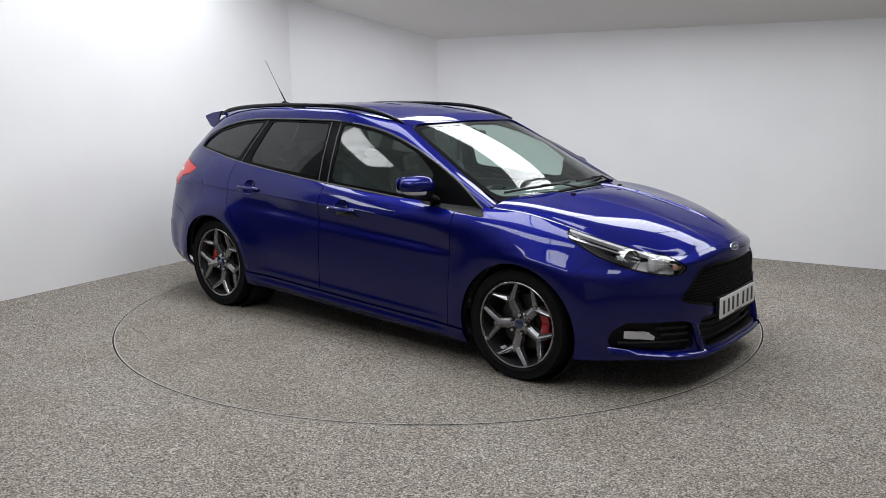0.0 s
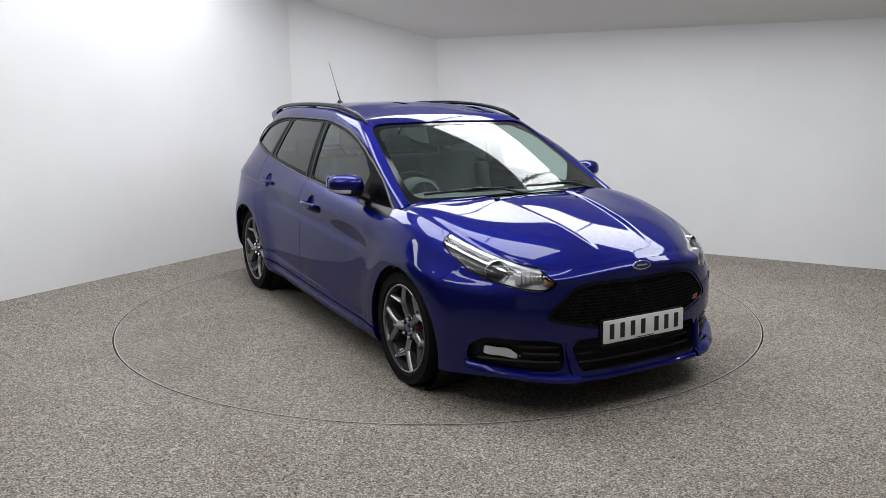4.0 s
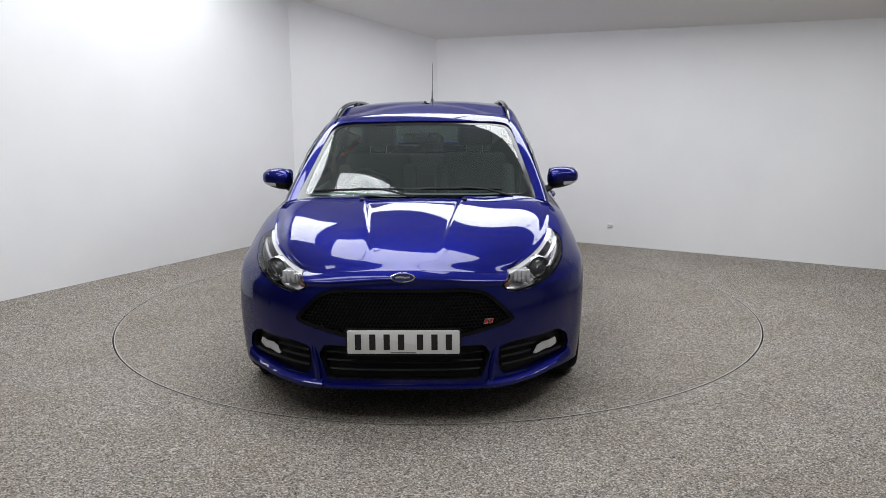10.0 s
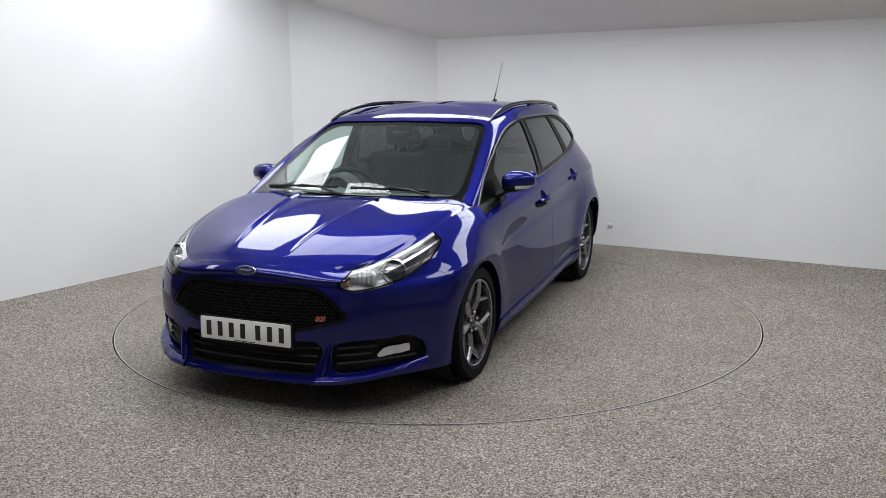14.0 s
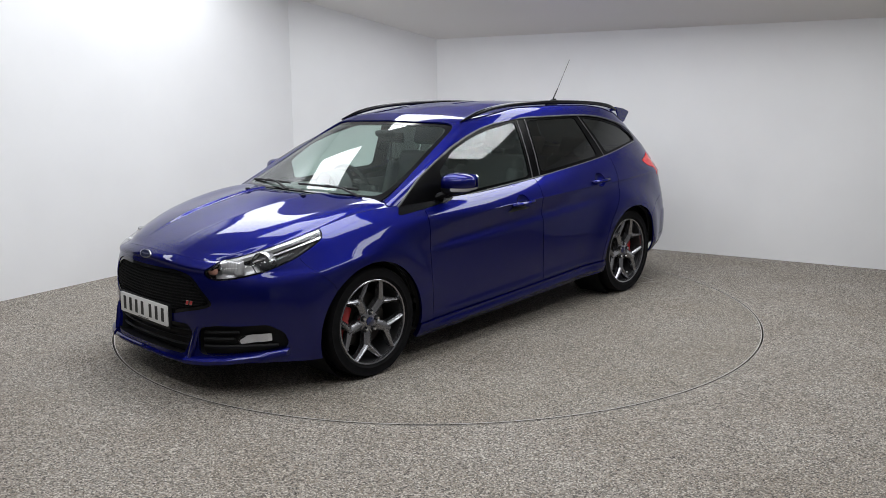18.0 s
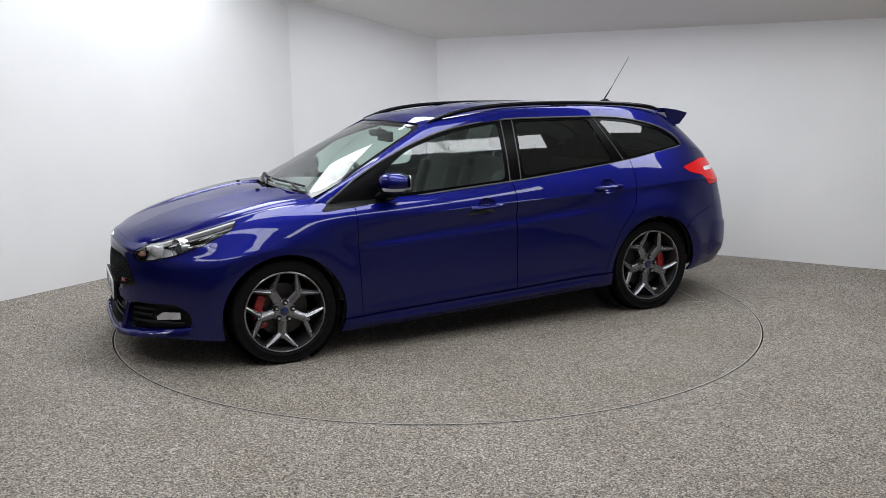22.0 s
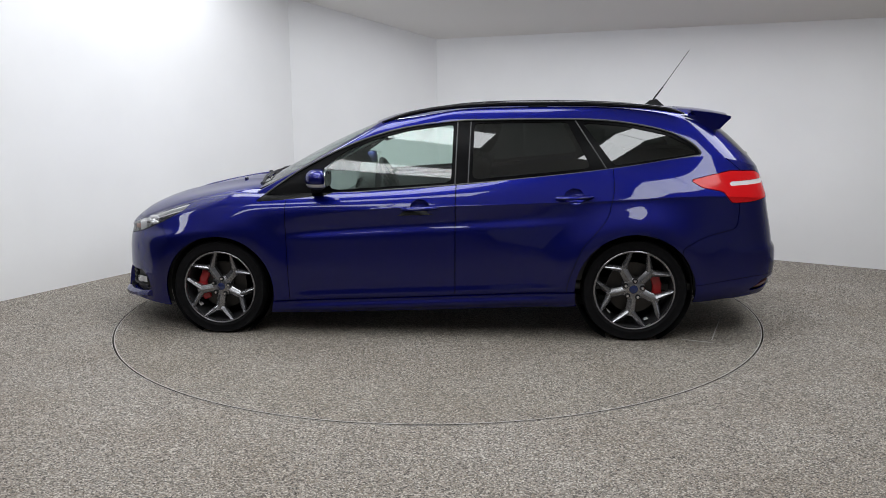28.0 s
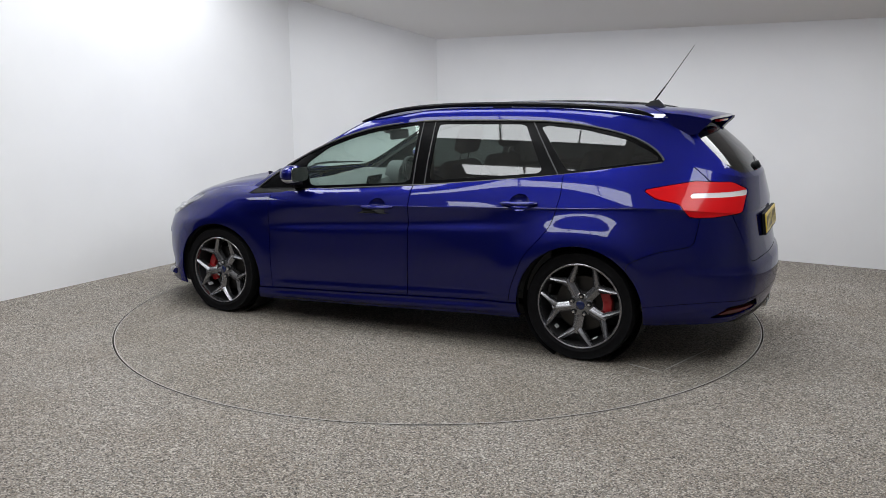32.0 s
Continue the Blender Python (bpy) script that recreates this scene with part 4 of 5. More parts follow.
# fog lamp recesses
FOG_LAMP = [(.606, .280), (.642, .328), (.735, .338), (.742, .298)]
for s in (1, -1):
    fix = sided(s)
    bezel = part("fog_recess", fix(joined(shifted(fog_patch, -0.045), walls(fog_patch, 0.045))), BLACK, car, "black fog lamp recess")
    lens, _ = split(fog_patch, within(FOG_LAMP, front, None, .012), 0.0)
    part("fog_lamp_glass", fix(flanged(shifted(lens, -0.016), 0.025)), GLASS_LAMP, bezel, "clear fog lamp lens")
    part("fog_lamp_reflector", fix((lens[0] - np.outer(.030 + .007 * np.sin(lens[0][:, 1] * 260), (1, 0, 0)), lens[1])), LAMP_BRIGHT, bezel, "bright ribbed fog lamp reflector")
    for z0, y0, y1 in ((.262, .455, .76), (.300, .452, .60), (.335, .455, .62)):
        ys = np.linspace(y0, y1, 9)
        part("recess_bar", fix(tube([(nose_x(y, z0) - .022, y, z0 + (y - y0) * .05) for y in ys], .008, 6)), BLACK, bezel)
    fin = [(nose_x(.43, z) + dx, .432 - .03 * (.37 - z) / .17, z) for z, dx in ((.375, -.012), (.33, .0), (.28, .008), (.235, .012), (.20, .008))]
    part("bumper_fin", fix(tube(fin, [.008, .014, .017, .018, .014], 8)), PAINT, front_bumper_ob, "blue upright fin beside the intake")
    # splitter blade under the bumper's corner
    ys = np.linspace(.385, .80, 16)
    pts, faces = [], []
    for i, y in enumerate(ys):
        q = i / 15
        x = nose_x(y, .21) + .022 - .012 * q
        z = .181 + .050 * q ** 2.4
        for dx, dz in ((-.07, .040), (-.014, .032), (.010, .014), (.012, -.004), (-.06, -.018)):
            pts.append((x + dx, y + (.012 * q if dx > -.05 else 0), z + dz))
    for i in range(15):
        for k in range(4):
            faces.append((i * 5 + k, (i + 1) * 5 + k, (i + 1) * 5 + k + 1, i * 5 + k + 1))
    faces += [(0, 1, 2, 3, 4), tuple(75 + k for k in (4, 3, 2, 1, 0))]
    part("splitter", fix(outward((np.array(pts), faces))), PAINT, front_bumper_ob, "blue splitter blade")
    # headlamp washer flap
    wash, _ = split(front_bumper, within([(.665, .515), (.665, .56), (.715, .56), (.715, .515)], front, at_front, .012), 0.0)
    part("washer_flap", fix(flanged(shifted(wash, 0.0025), 0.01)), PAINT, front_bumper_ob)
ys = np.linspace(-.39, .39, 21)
part("front_lip", tube([(nose_x(y, .19) + .004, y, .186) for y in ys], .013, 8), PAINT, front_bumper_ob, "thin blue lower lip")


# number plates: the writing stands as plain bars
def number_plate(x, z, face, mat, tilt, label):
    base = new("number_plate")
    base.parent = car
    base.matrix_basis = Matrix.Translation((x, 0, z)) @ Matrix.Rotation(tilt, 4, "Y") @ (Matrix.Rotation(math.pi, 4, "Z") if face < 0 else Matrix())
    part("plate_panel", moved(plate(rounded([(-.26, -.0555), (.26, -.0555), (.26, .0555), (-.26, .0555)], .008), 0, .006, .0015), frame_x()), mat, base, label, 30)
    part("plate_holder", moved(plate(rounded([(-.268, -.068), (.268, -.068), (.268, .060), (-.268, .060)], .008), -.016, -.0005), frame_x()), BLACK, base, "black plate holder", 30)
    for k in (-3.3, -2.2, -1.1, 0.0, 1.45, 2.55, 3.65):
        y = (k - .17) * .0605
        part("bar", moved(plate([(y - .0145, -.037), (y + .0145, -.037), (y + .0145, .037), (y - .0145, .037)], .006, .0066), frame_x()), INK, base, smooth=0)
    part("maker_strip", moved(plate([(-.06, -.0525), (.06, -.0525), (.06, -.0485), (-.06, -.0485)], .006, .0064), frame_x()), INK, base, smooth=0)
    return base


number_plate(2.206, .401, 1, PLATE_WHITE, -.03, "white number plate with black bars")
number_plate(-2.222, .775, -1, PLATE_YELLOW, .12, "yellow number plate with black bars")

# nose badge and small red emblem
nose_badge = part("nose_badge", moved(plate(ellipse(.058, .0235), 0, .006, .002), Matrix.Translation((2.172, 0, .697)) @ Matrix.Rotation(-.38, 4, "Y") @ frame_x()), CHROME, car, "chrome oval nose badge")
part("badge_field", moved(plate(ellipse(.050, .0185), .006, .0075), Matrix.Translation((2.172, 0, .697)) @ Matrix.Rotation(-.38, 4, "Y") @ frame_x()), BLUE_BADGE, nose_badge, "dark blue badge field")
part("badge_bar", moved(plate(rounded([(-.034, -.0045), (-.012, -.003), (.010, -.005), (.034, -.003), (.032, .005), (.010, .003), (-.012, .006), (-.034, .004)], .003), .0075, .0085), Matrix.Translation((2.172, 0, .697)) @ Matrix.Rotation(-.38, 4, "Y") @ frame_x()), CHROME, nose_badge)
for k, y in enumerate((.382, .405)):
    m = Matrix.Translation((nose_x(y, .49) - .002, y, .488)) @ Matrix.Rotation(.28, 4, "Z") @ frame_x()
    part("emblem_edge", moved(plate([(-.013, -.012), (.007, -.012), (.014, .012), (-.006, .012)], 0, .004), m), SILVER, grille, smooth=0)
    part("emblem_stroke", moved(plate([(-.0105, -.0098), (.0045, -.0098), (.0108, .0098), (-.0042, .0098)], .004, .0055), m), RED, grille, "small red slanted emblem stroke", 0)

# headlamps
edge_a = round_nose(lower[-1])[:90]
order = np.argsort(edge_a[:, 0])


def lamp_top(a):
    return np.interp(a, edge_a[order, 0], edge_a[order, 1])


def below_top(p):
    q = round_nose(p)
    return lamp_top(q[:, 0]) - q[:, 1]


strip, under_strip = split(head_patch, lambda p: below_top(p) - .011, 0.0)
chrome_line, _ = split(under_strip, lambda p: np.maximum(np.abs(below_top(p) - .034) - .004, .60 - round_nose(p)[:, 0]), 0.0)
lamp_edge = within(HEADLAMP, round_nose, None, .03)
_, lamp_border = split(under_strip, lambda p: lamp_edge(p) + .007, 0.0)


def facing(spot, turn):
    return Matrix.Translation(spot) @ Matrix.Rotation(turn, 4, "Z") @ Matrix.Rotation(-math.pi / 2, 4, "Z")


for s in (1, -1):
    fix = sided(s)
    deep = .085 - .062 * np.clip((round_nose(head_patch[0])[:, 0] - .70) / .14, 0, 1)
    back = (head_patch[0] - normals(head_patch) * deep[:, None], head_patch[1])
    near_nose = round_nose(back[0])[:, 0]
    lamp = part("headlamp", fix(joined(clip(back, .64 - near_nose), walls(shifted(head_patch, -.004), .018))), LAMP_DARK, car, "long swept headlamp with dark housing")
    part("bowl_back", fix(clip(back, near_nose - .64)), LAMP_BRIGHT, lamp, "silvered inner bowl")
    part("lamp_glass", fix(head_patch), GLASS_LAMP, lamp, "clear polished lamp cover")
    part("lamp_border", fix(flanged(shifted(lamp_border, -0.004), 0.02)), GLOSS_BLACK, lamp, "black inner border")
    part("light_strip", fix(flanged(shifted(strip, -0.006), 0.02)), LAMP_WHITE, lamp, "silvered daytime running strip")
    part("chrome_line", fix(flanged(shifted(chrome_line, -0.012), 0.01)), SILVER, lamp, "thin chrome line")
    out = facing((1.872, .645, .680), .38)
    part("projector_ring", fix(moved(lathe([(.062, -.04), (.061, .010), (.0585, .014), (.056, .011), (.054, -.012)], 40), out)), SILVER, lamp, "silver projector ring")
    part("projector_lens", fix(moved(lathe([(0, .018), (.016, .016), (.034, .008), (.046, -.004), (.054, -.014)], 40), out)), PROJECTOR, lamp, "dark projector lens")
    bowl_m = facing((2.004, .545, .660), .5)
    part("reflector", fix(moved(joined(box(-.066, .060, -.036, -.026, -.036, .040, .006), *[box(x - .010, x + .010, -.03, .006 - .006 * k, -.032 + .003 * k, .034, .007, 2) for k, x in enumerate((-.052, -.030, -.008, .014, .034, .052))]), bowl_m)), LAMP_BRIGHT, lamp, "silvered reflector bowl")
    part("indicator", fix(moved(box(-.024, .024, -.03, .004, -.020, .020, .012, 3), facing((2.066, .478, .647), .42))), AMBER, lamp, "amber indicator bulb")

# tail lamps
stripe_cut = within([(-1.865, .958), (-1.885, .984), (-2.3, .992), (-2.3, .964)], side, None, .004)
red_glass = tail_patch
stripe, red_glass = split(tail_patch, stripe_cut, 0.0)
for s in (1, -1):
    fix = sided(s)
    lamp = part("tail_lamp", fix(flanged(shifted(red_glass, .001), .03)), LAMP_RED, car, "glossy red tail lamp")
    part("lamp_back", fix(shifted(tail_patch, -.04)), DARK, lamp)
    part("white_strip", fix(flanged(shifted(stripe, -.001), .01)), LAMP_WHITE, lamp, "white reversing strip")
    slot = part("bumper_slot", fix(joined(shifted(slot_patch, -.03), walls(slot_patch, .03))), BLACK, rear_bumper_ob, "black slot in the bumper's corner")
    refl, _ = split(slot_patch, within([(.47, .332), (.48, .345), (.70, .345), (.735, .316), (.60, .325)], front, at_back, .006), 0.0)
    part("bumper_reflector", fix(flanged(shifted(refl, -.010), .02)), REFLECTOR_RED, slot, "dark red bumper reflector")
diffuser, _ = split(rear_valance, within([(-.6, .2), (.60, .2), (.70, .262), (.55, .30), (-.6, .325)], front, at_back, .02), 0.0)
part("diffuser", flanged(shifted(both(diffuser), .002), .01), BLACK, rear_bumper_ob, "black rear diffuser")
for y in (-.062, .062):
    part("exhaust_tip", moved(lathe([(.036, -.10), (.048, .0), (.046, .004), (.040, .0), (.036, -.09), (0, -.09)], 6), Matrix.Translation((-2.235, y, .285)) @ Matrix.Rotation(math.pi / 2, 4, "Z")), CHROME, rear_bumper_ob, "polished six-sided exhaust tip", 0)

# door handles, mirrors, roof rails
for s in (1, -1):
    fix = sided(s)
    for i, (hx, hz, hl, rise, _) in enumerate(HANDLES):
        bowl, _, d = cups[i]
        deep = (bowl[0] - np.outer(.028 * np.sqrt(np.clip(1 - d * d, 0, 1)), (0, 1, 0)), bowl[1])
        part("handle_cup", fix(deep), PAINT, doors[s, i])
        ln = [(hx + hl * q, flank_y(hx + hl * q, hz - rise * q) + .030 - .10 * q * q, hz - rise * q) for q in np.linspace(-.5, .5, 11)]
        part("door_handle", fix(tube(ln, [.009] + [.0155] * 9 + [.009], 10, .85)), PAINT, doors[s, i], "blue pull handle")
    if s < 0:
        part("door_lock", fix(moved(lathe([(0, .004), (.007, .003), (.008, 0)], 16), Matrix.Translation((HANDLES[0][0] - .09, flank_y(HANDLES[0][0] - .09, .82) + .034, .829)))), SILVER, doors[s, 0])


def mirror_shell():
    """A rounded wedge: blunt in front, flat behind."""
    n, m = 20, 28
    pts = []
    for i in range(n + 1):
        u = math.pi * i / n - math.pi / 2
        for j in range(m):
            v = 2 * math.pi * j / m

            def pw(c, e):
                return math.copysign(abs(c) ** e, c)
            x = pw(math.cos(v), .70) * pw(math.cos(u), .75)
            z = pw(math.sin(v), .85) * pw(math.cos(u), .72)
            y = pw(math.sin(u), .80)
            x = x * (.085 if x > 0 else .052)
            pts.append((.655 + x * (1 - .12 * y) - .018 * y, .902 + .098 * y, 1.006 + z * ((.066 - .010 * y) if z > 0 else (.060 - .016 * y)) + .006 * y))
    faces = [(i * m + j, i * m + (j + 1) % m, (i + 1) * m + (j + 1) % m, (i + 1) * m + j) for i in range(n) for j in range(m)]
    return outward((np.array(pts), faces))


shell = mirror_shell()
band_cut = within([(.0, .966), (.0, .986), (1.2, .988), (1.2, .966)], side, lambda p: (p[:, 1] > .880) & (p[:, 0] > .600), 0)
amber_band, shell = split(shell, band_cut, 0.0)
cap, base_half = split(shell, lambda p: (.984 + .02 * (p[:, 0] - .66)) - p[:, 2], 0.0)
for s in (1, -1):
    fix = sided(s)
    mirror = part("wing_mirror", fix(cap), PAINT, car, "blue wing mirror with black base")
    part("mirror_base", fix(base_half), BLACK, mirror, "black plastic mirror underside")
    part("mirror_indicator", fix(shifted(amber_band, .001)), LAMP_WHITE, mirror, "clear indicator strip")
    part("mirror_arm", fix(tube([(.70, .775, .925), (.69, .815, .945), (.67, .86, .968)], [.040, .032, .03], 10, .6)), BLACK, mirror)
    part("mirror_glass", fix(moved(plate(rounded([(-.088, -.045), (.088, -.045), (.088, .045), (-.088, .045)], .03), 0, .004), Matrix.Translation((.596, .905, 1.017)) @ Matrix.Rotation(math.pi, 4, "Z") @ frame_x())), MIRROR, mirror)
    ln = curve([(.30, .586, 1.350), (.14, .582, 1.398), (-.08, .577, 1.437), (-.41, .572, 1.458), (-.886, .566, 1.460), (-1.30, .552, 1.444), (-1.52, .540, 1.418), (-1.62, .532, 1.392)], 7)
    thin = [.0135 * min(1, .35 + .65 * min(k, len(ln) - 1 - k) / 7) for k in range(len(ln))]
    rail = part("roof_rail", fix(tube(ln, thin, 10, 1.1)), GLOSS_BLACK, car, "black raised roof rail")
    for x, y, z in ((-.70, .562, 1.445),):
        part("rail_foot", fix(box(x - .06, x + .06, y - .012, y + .016, z - .022, z + .02, .008)), BLACK, rail)
    # belt seal under the side windows
    ln = [(x, glass_y(x, z) + .003, z) for x, z in curve([(1.07, 0, .864), (.9, 0, .876), (.35, 0, .926), (-.2, 0, .968), (-.7, 0, 1.013), (-1.14, 0, 1.06), (-1.45, 0, 1.103), (-1.70, 0, 1.141)], 6)[:, [0, 2]]]
    ln2 = [(x, glass_y(x, z) + .002, z) for x, z in curve([(1.05, 0, .893), (.87, 0, 1.02), (.71, 0, 1.11), (.51, 0, 1.205), (.32, 0, 1.272), (.13, 0, 1.32), (-.17, 0, 1.358), (-.5, 0, 1.366), (-.95, 0, 1.366), (-1.25, 0, 1.342), (-1.515, 0, 1.285), (-1.66, 0, 1.21), (-1.71, 0, 1.155)], 5)[:, [0, 2]]]
    part("window_frame_seal", fix(tube(ln2, .006, 6)), TRIM, car, "dark seal over the side windows")
    for foot, head in (((-.190, .972), (-.198, 1.352)), ((-.272, .982), (-.282, 1.352)), ((-1.125, 1.066), (-.935, 1.356))):
        edge = [(foot[0] + (head[0] - foot[0]) * q, foot[1] + (head[1] - foot[1]) * q) for q in np.linspace(0, 1, 9)]
        part("pillar_seal", fix(tube([(x, glass_y(x, z) - .001, z) for x, z in edge], .004, 6)), TRIM, car, "thin grey seal on the pillar")
    part("belt_seal", fix(tube(ln, .0055, 6)), TRIM, car, "dark belt seal along the windows")


# roof spoiler, aerial
def roof_z(x, y):
    """Height of the roof's skin."""
    p = upper.reshape(-1, 3)
    p = p[p[:, 2] > 1.25]
    d = np.hypot(p[:, 0] - x, p[:, 1] - abs(y))
    k = np.argsort(d)[:4]
    w = 1 / (d[k] + 1e-4)
    return float((p[k, 2] * w).sum() / w.sum())


def spoiler():
    n, m = 14, 32
    up, lo = np.zeros((n + 1, m + 1, 3)), np.zeros((n + 1, m + 1, 3))
    for j in range(m + 1):
        s = 2 * j / m - 1
        y0 = s * .505
        x0 = -1.625 + .02 * s * s
        z0 = roof_z(x0, y0)
        for i in range(n + 1):
            r = i / n
            x = x0 - (.320 - .030 * s * s) * r
            y = y0 * (1 - .07 * r)
            tip = 1.390 - .010 * s * s - .018 * s ** 8
            z = z0 + .002 + (tip - z0) * (r ** 1.15) + .005 * math.sin(math.pi * r)
            up[i, j] = (x, y, z)
            lo[i, j] = (x, y, z - (.045 * (1 - r) * min(1, r * 8) + .014))
    a, b = grid_mesh(up, True), grid_mesh(lo)
    pts, faces = joined(a, b)
    k, w = len(a[0]), m + 1
    for j in range(m):
        faces.append((n * w + j, n * w + j + 1, k + n * w + j + 1, k + n * w + j))
        faces.append((j + 1, j, k + j, k + j + 1))
    for i in range(n):
        faces.append((i * w, (i + 1) * w, k + (i + 1) * w, k + i * w))
        faces.append(((i + 1) * w + m, i * w + m, k + i * w + m, k + (i + 1) * w + m))
    return outward((pts, faces))


spoiler_ob = part("roof_spoiler", spoiler(), PAINT, car, "blue spoiler over the tailgate", 50)
part("high_brake_light", box(-1.925, -1.895, -.16, .16, 1.352, 1.366, .004), LAMP_RED, spoiler_ob, "slim high brake light")
FIN = [(-1.665, .506, 1.412), (-1.69, .502, 1.385), (-1.722, .494, 1.334), (-1.782, .480, 1.283), (-1.854, .472, 1.292), (-1.883, .470, 1.324), (-1.920, .468, 1.360), (-1.922, .468, 1.374), (-1.80, .490, 1.398)]
for s in (1, -1):
    n = len(FIN)
    pts = np.array(FIN + [(x + .01, y - .05, z) for x, y, z in FIN])
    part("spoiler_fin", sided(s)(outward((pts, [tuple(range(n)), tuple(range(2 * n - 1, n - 1, -1))] + [((k + 1) % n, k, n + k, n + (k + 1) % n) for k in range(n)]))), PAINT, spoiler_ob, "", 50)
aerial = part("aerial", tube([(-1.500, 0, 1.478), (-1.56, 0, 1.56), (-1.565, 0, 1.567), (-1.727, 0, 1.805)], [.006, .0042, .0025, .0018], 8), BLACK, car, "slender black rod aerial")
part("aerial_foot", (np.array([(-1.44, -.016, 1.442), (-1.44, .016, 1.442), (-1.57, .022, 1.436), (-1.57, -.022, 1.436), (-1.475, -.008, 1.472), (-1.475, .008, 1.472), (-1.522, .010, 1.482), (-1.522, -.010, 1.482)]),
     [(0, 3, 2, 1), (4, 5, 6, 7), (0, 1, 5, 4), (1, 2, 6, 5), (2, 3, 7, 6), (3, 0, 4, 7)]), BLACK, aerial)


# wipers and washer jets
def screen_at(y, up):
    row = upper[up]
    k = np.argsort(row[:30, 1])
    return (np.interp(abs(y), row[k, 1], row[k, 0]), y, np.interp(abs(y), row[k, 1], row[k, 2]))


for y0, y1, pivot in ((-.60, -.06, -.02), (.03, .50, .55)):
    ln = [Vector(screen_at(y, 1)) + Vector((.012, 0, .016)) for y in np.linspace(y0, y1, 9)]
    wiper = part("wiper", tube(ln, .007, 6), BLACK, car, "black windscreen wiper")
    ends = [Vector(screen_at(pivot, 0)) + Vector((.03, 0, .004)), (ln[4] + Vector(screen_at(pivot, 0))) / 2 + Vector((.02, 0, .022)), ln[4] + Vector((.004, 0, .010))]
    part("wiper_arm", tube(ends, [.013, .009, .006], 6, .6), BLACK, wiper)
    part("pivot_cap", moved(lathe([(0, .012), (.014, .010), (.017, 0)], 16), Matrix.Translation(ends[0]) @ Matrix.Rotation(math.pi / 2, 4, "X")), BLACK, wiper)
for s in (1, -1):
    g = bonnet_grid.reshape(-1, 3)
    k = np.argmin(np.hypot(g[:, 0] - 1.33, g[:, 1] - .288))
    part("washer_jet", sided(s)(moved(box(-.011, .012, -.013, .013, -.004, .009, .004), Matrix.Translation(g[k]))), BLACK, bonnet_ob)
rear_wiper = part("rear_wiper", tube([(-2.115, .02, 1.085), (-2.085, -.15, 1.125), (-2.03, -.34, 1.145)], [.012, .009, .006], 8, .7), BLACK, tailgate_ob, "black rear wiper")
part("wiper_boss", moved(lathe([(0, .045), (.020, .042), (.026, .02), (.026, 0)], 20), Matrix.Translation((-2.105, .02, 1.085)) @ Matrix.Rotation(math.pi / 2, 4, "Z") @ Matrix.Rotation(.4, 4, "X")), BLACK, rear_wiper)

# ---- the cabin and the underside ----
part("underbody", joined(box(-1.55, 1.60, -.72, .72, .19, .26, .02), box(-2.1, -1.5, -.55, .55, .27, .33, .02), box(1.5, 2.05, -.50, .50, .19, .25, .02)), DARK, car, "dark underbody")
cabin = part("cabin_floor", joined(box(-2.0, 1.0, -.74, .74, .30, .34), box(-2.05, -1.2, -.70, .70, .62, .66)), CABIN, car, "dark cabin floor and load cover")
part("load_cover", box(-2.02, -1.15, -.66, .66, .93, .945, .004), SEAT, car, "dark luggage cover")
part("roof_lining", shifted(both(top), -.02), LINING, car, "grey roof and pillar lining")


def dashboard():
    prof = [(1.06, .90), (.90, .925), (.72, .915), (.60, .885), (.555, .82), (.58, .70), (.68, .55), (.80, .40)]
    ys = np.linspace(-.70, .70, 15)
    g = np.array([[(x, y, z + (.028 * math.exp(-((y + .37) / .17) ** 2) if z > .8 and x < .95 else 0)) for x, z in prof] for y in ys])
    return grid_mesh(g, True)


dash = part("dashboard", dashboard(), CABIN, car, "dark moulded dashboard")
part("centre_stack", box(.50, .66, -.13, .13, .60, .86, .03, 3), GLOSS_BLACK, dash, "gloss black centre console")
part("centre_screen", moved(box(-.005, .005, -.10, .10, -.05, .05, .003), Matrix.Translation((.585, 0, .885)) @ Matrix.Rotation(-.3, 4, "Y")), GLOSS_BLACK, dash)
part("instrument_hood", moved(lathe([(.11, -.06), (.13, -.05), (.13, .07), (.11, .07)], 24), Matrix.Translation((.58, -.37, .885)) @ Matrix.Rotation(math.pi / 2, 4, "Z")), CABIN, dash)
wheel_m = Matrix.Translation((.40, -.365, .87)) @ Matrix.Rotation(radians(-65), 4, "Y")
ringpts = [(wheel_m @ Vector((.185 * math.cos(t), .185 * math.sin(t), 0))) for t in np.linspace(0, 2 * math.pi, 33)]
steering = part("steering_wheel", tube(ringpts, .0165, 8), BLACK, car, "black three-spoke steering wheel")
part("steering_hub", moved(lathe([(0, .04), (.05, .035), (.065, 0), (.04, -.06)], 20), wheel_m @ Matrix.Rotation(math.pi / 2, 4, "X")), BLACK, steering)
for a in (0.1, math.pi - .1, -math.pi / 2):
    part("steering_spoke", tube([wheel_m @ Vector((.04 * math.cos(a), .04 * math.sin(a), .01)), wheel_m @ Vector((.18 * math.cos(a), .18 * math.sin(a), 0))], [.022, .014], 6, .5), BLACK, steering)


def pad(x0, x1, y0, y1, z0, z1, m=None, bevel=.05):
    b = box(x0, x1, y0, y1, z0, z1, bevel, 3)
    return moved(b, m) if m else b


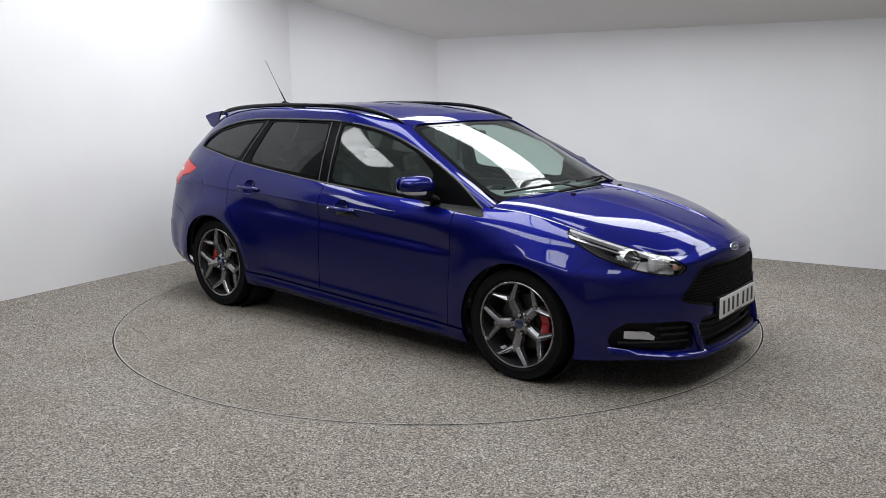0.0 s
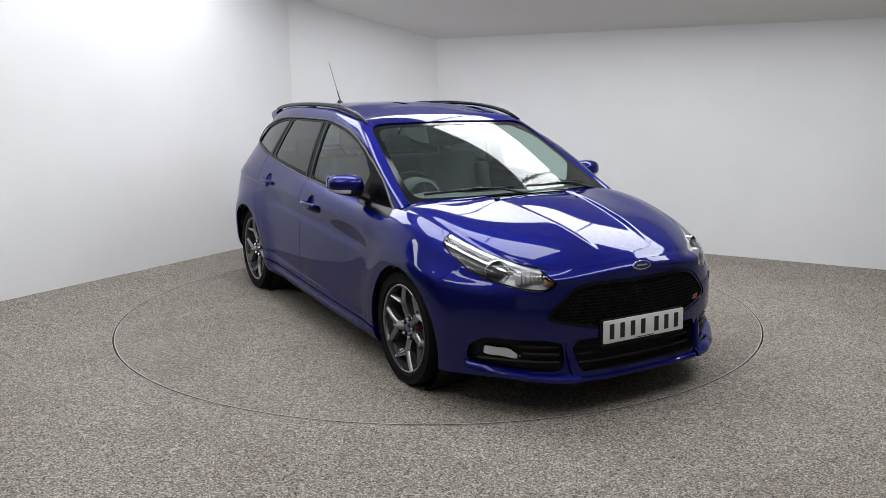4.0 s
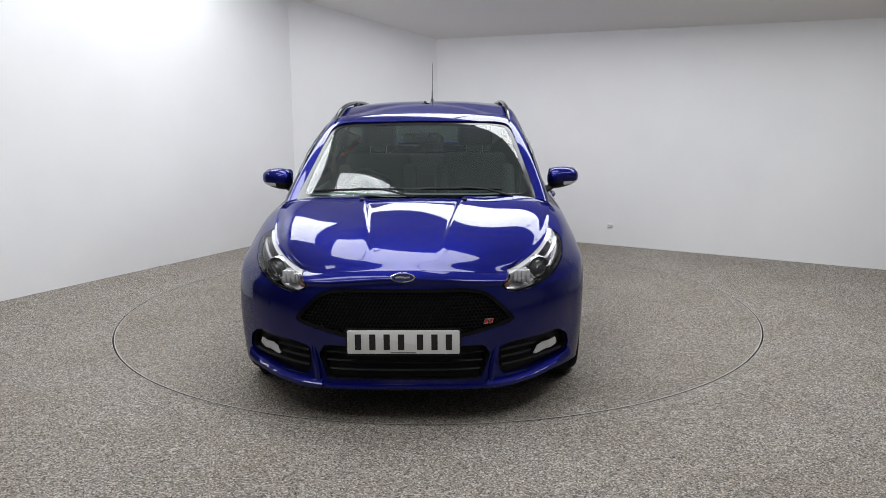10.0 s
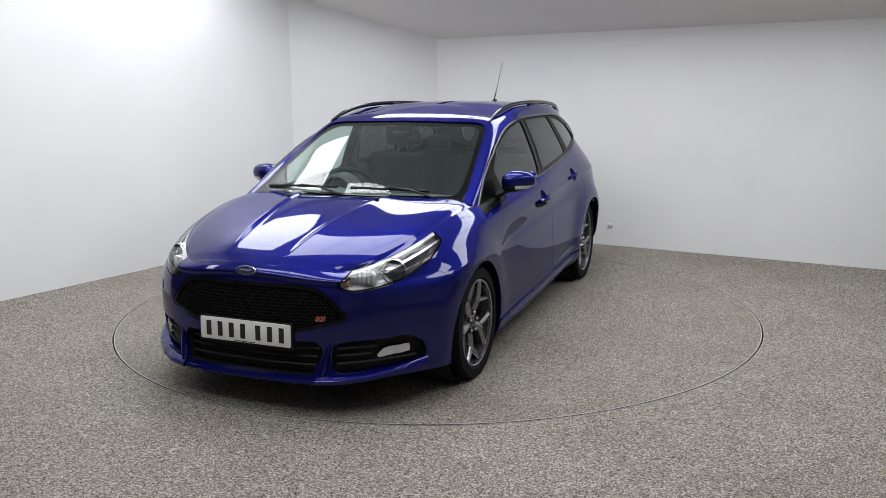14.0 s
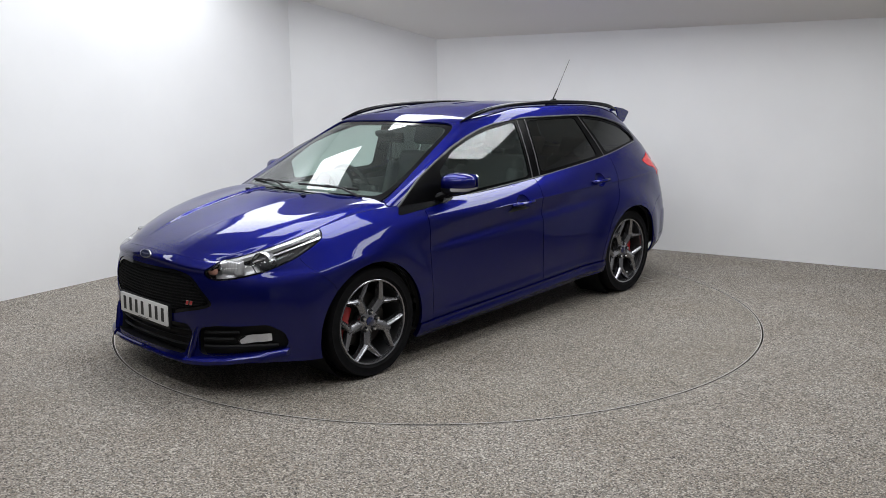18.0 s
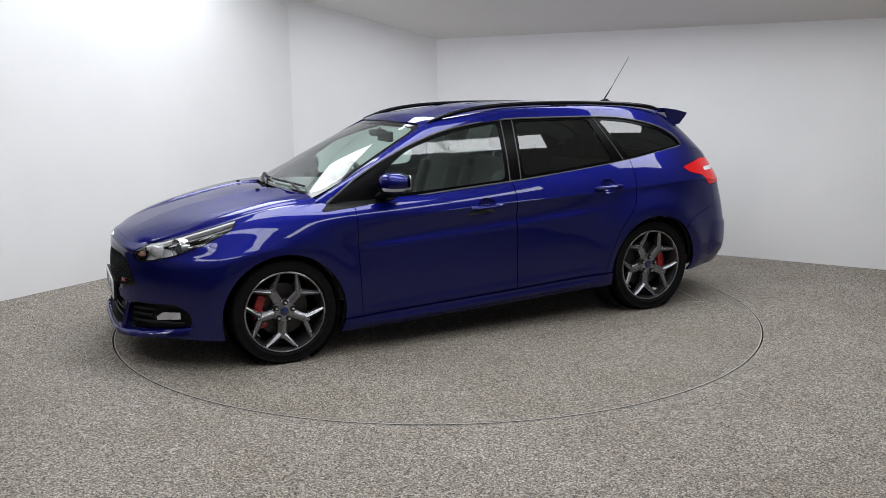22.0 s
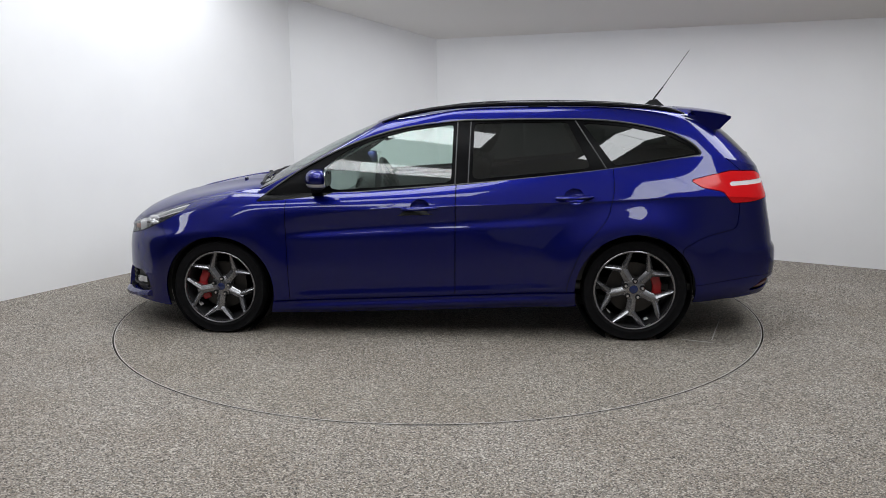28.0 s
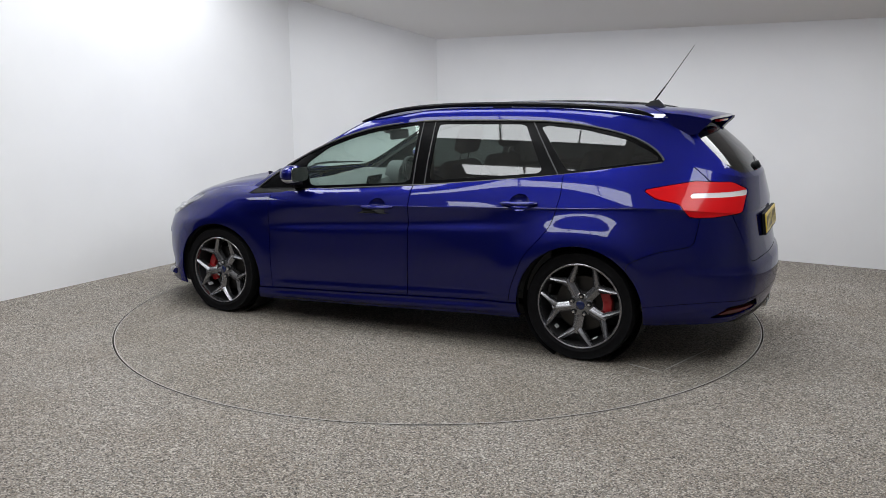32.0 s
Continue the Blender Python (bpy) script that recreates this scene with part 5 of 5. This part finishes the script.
def seat(x, y, wide, back):
    lean = Matrix.Translation((x - .24, y, .52)) @ Matrix.Rotation(radians(-17), 4, "Y")
    ob = part("seat", pad(x - .26, x + .26, y - wide, y + wide, .44, .58), SEAT, car, "dark grey bolstered sports seat")
    part("backrest", pad(-.06, .06, -wide, wide, 0, back, lean), SEAT, ob)
    for s in (-1, 1):
        part("bolster", pad(-.02, .12, s * wide - .05, s * wide + .05, .05, back - .1, lean, .04), SEAT, ob)
    part("headrest", pad(-.045, .045, -.13, .13, back + .055, back + .235, lean, .04), SEAT, ob)
    for s in (-1, 1):
        part("headrest_post", tube([lean @ Vector((0, s * .06, back - .02)), lean @ Vector((0, s * .06, back + .08))], .006, 6), CHROME, ob)


seat(.08, .36, .24, .60)
seat(.08, -.36, .24, .60)
bench = part("rear_bench", joined(pad(-1.05, -.58, -.62, .62, .42, .58)), SEAT, car, "dark grey rear bench seat")
for y in (-.40, 0, .40):
    lean = Matrix.Translation((-1.02, y, .56)) @ Matrix.Rotation(radians(-20), 4, "Y")
    part("bench_back", pad(-.05, .05, -.21, .21, 0, .50, lean), SEAT, bench)
    part("bench_headrest", pad(-.04, .04, -.11, .11, .52, .66, lean, .035), SEAT, bench)
part("rear_view_mirror", joined(pad(.34, .37, -.12, .12, 1.205, 1.275, None, .012), tube([(.37, 0, 1.25), (.40, 0, 1.30)], .012, 8)), BLACK, car, "black interior rear-view mirror")
part("sensor_pod", pad(.36, .46, -.06, .06, 1.245, 1.290, None, .02), BLACK, car, "black sensor pod behind the screen")
for s in (1, -1):
    fix = sided(s)
    part("door_card", fix(joined(box(-1.1, .95, .74, .77, .36, .88, .01))), CABIN, car, "dark inner door card")
    part("seat_belt", fix(tube([(-.27, .665, 1.28), (-.28, .70, .95), (-.2, .62, .55)], .02, 6, .2)), SEAT, car)


# ---- the turntable carries the car round ----
def motions():
    turn, ride = [], []
    for k in range(33):
        a = turn_at(k)
        turn.append((float(k), pose(*AXIS, 0, 0, 0, a)))
        off = Matrix.Rotation(radians(a), 4, "Z") @ Vector((0, CAR_SIDE, 0))
        ride.append((float(k), pose(AXIS[0] + off.x, AXIS[1] + off.y, 0, 0, 0, a)))
    walk(table, turn)
    walk(car, ride)


motions()
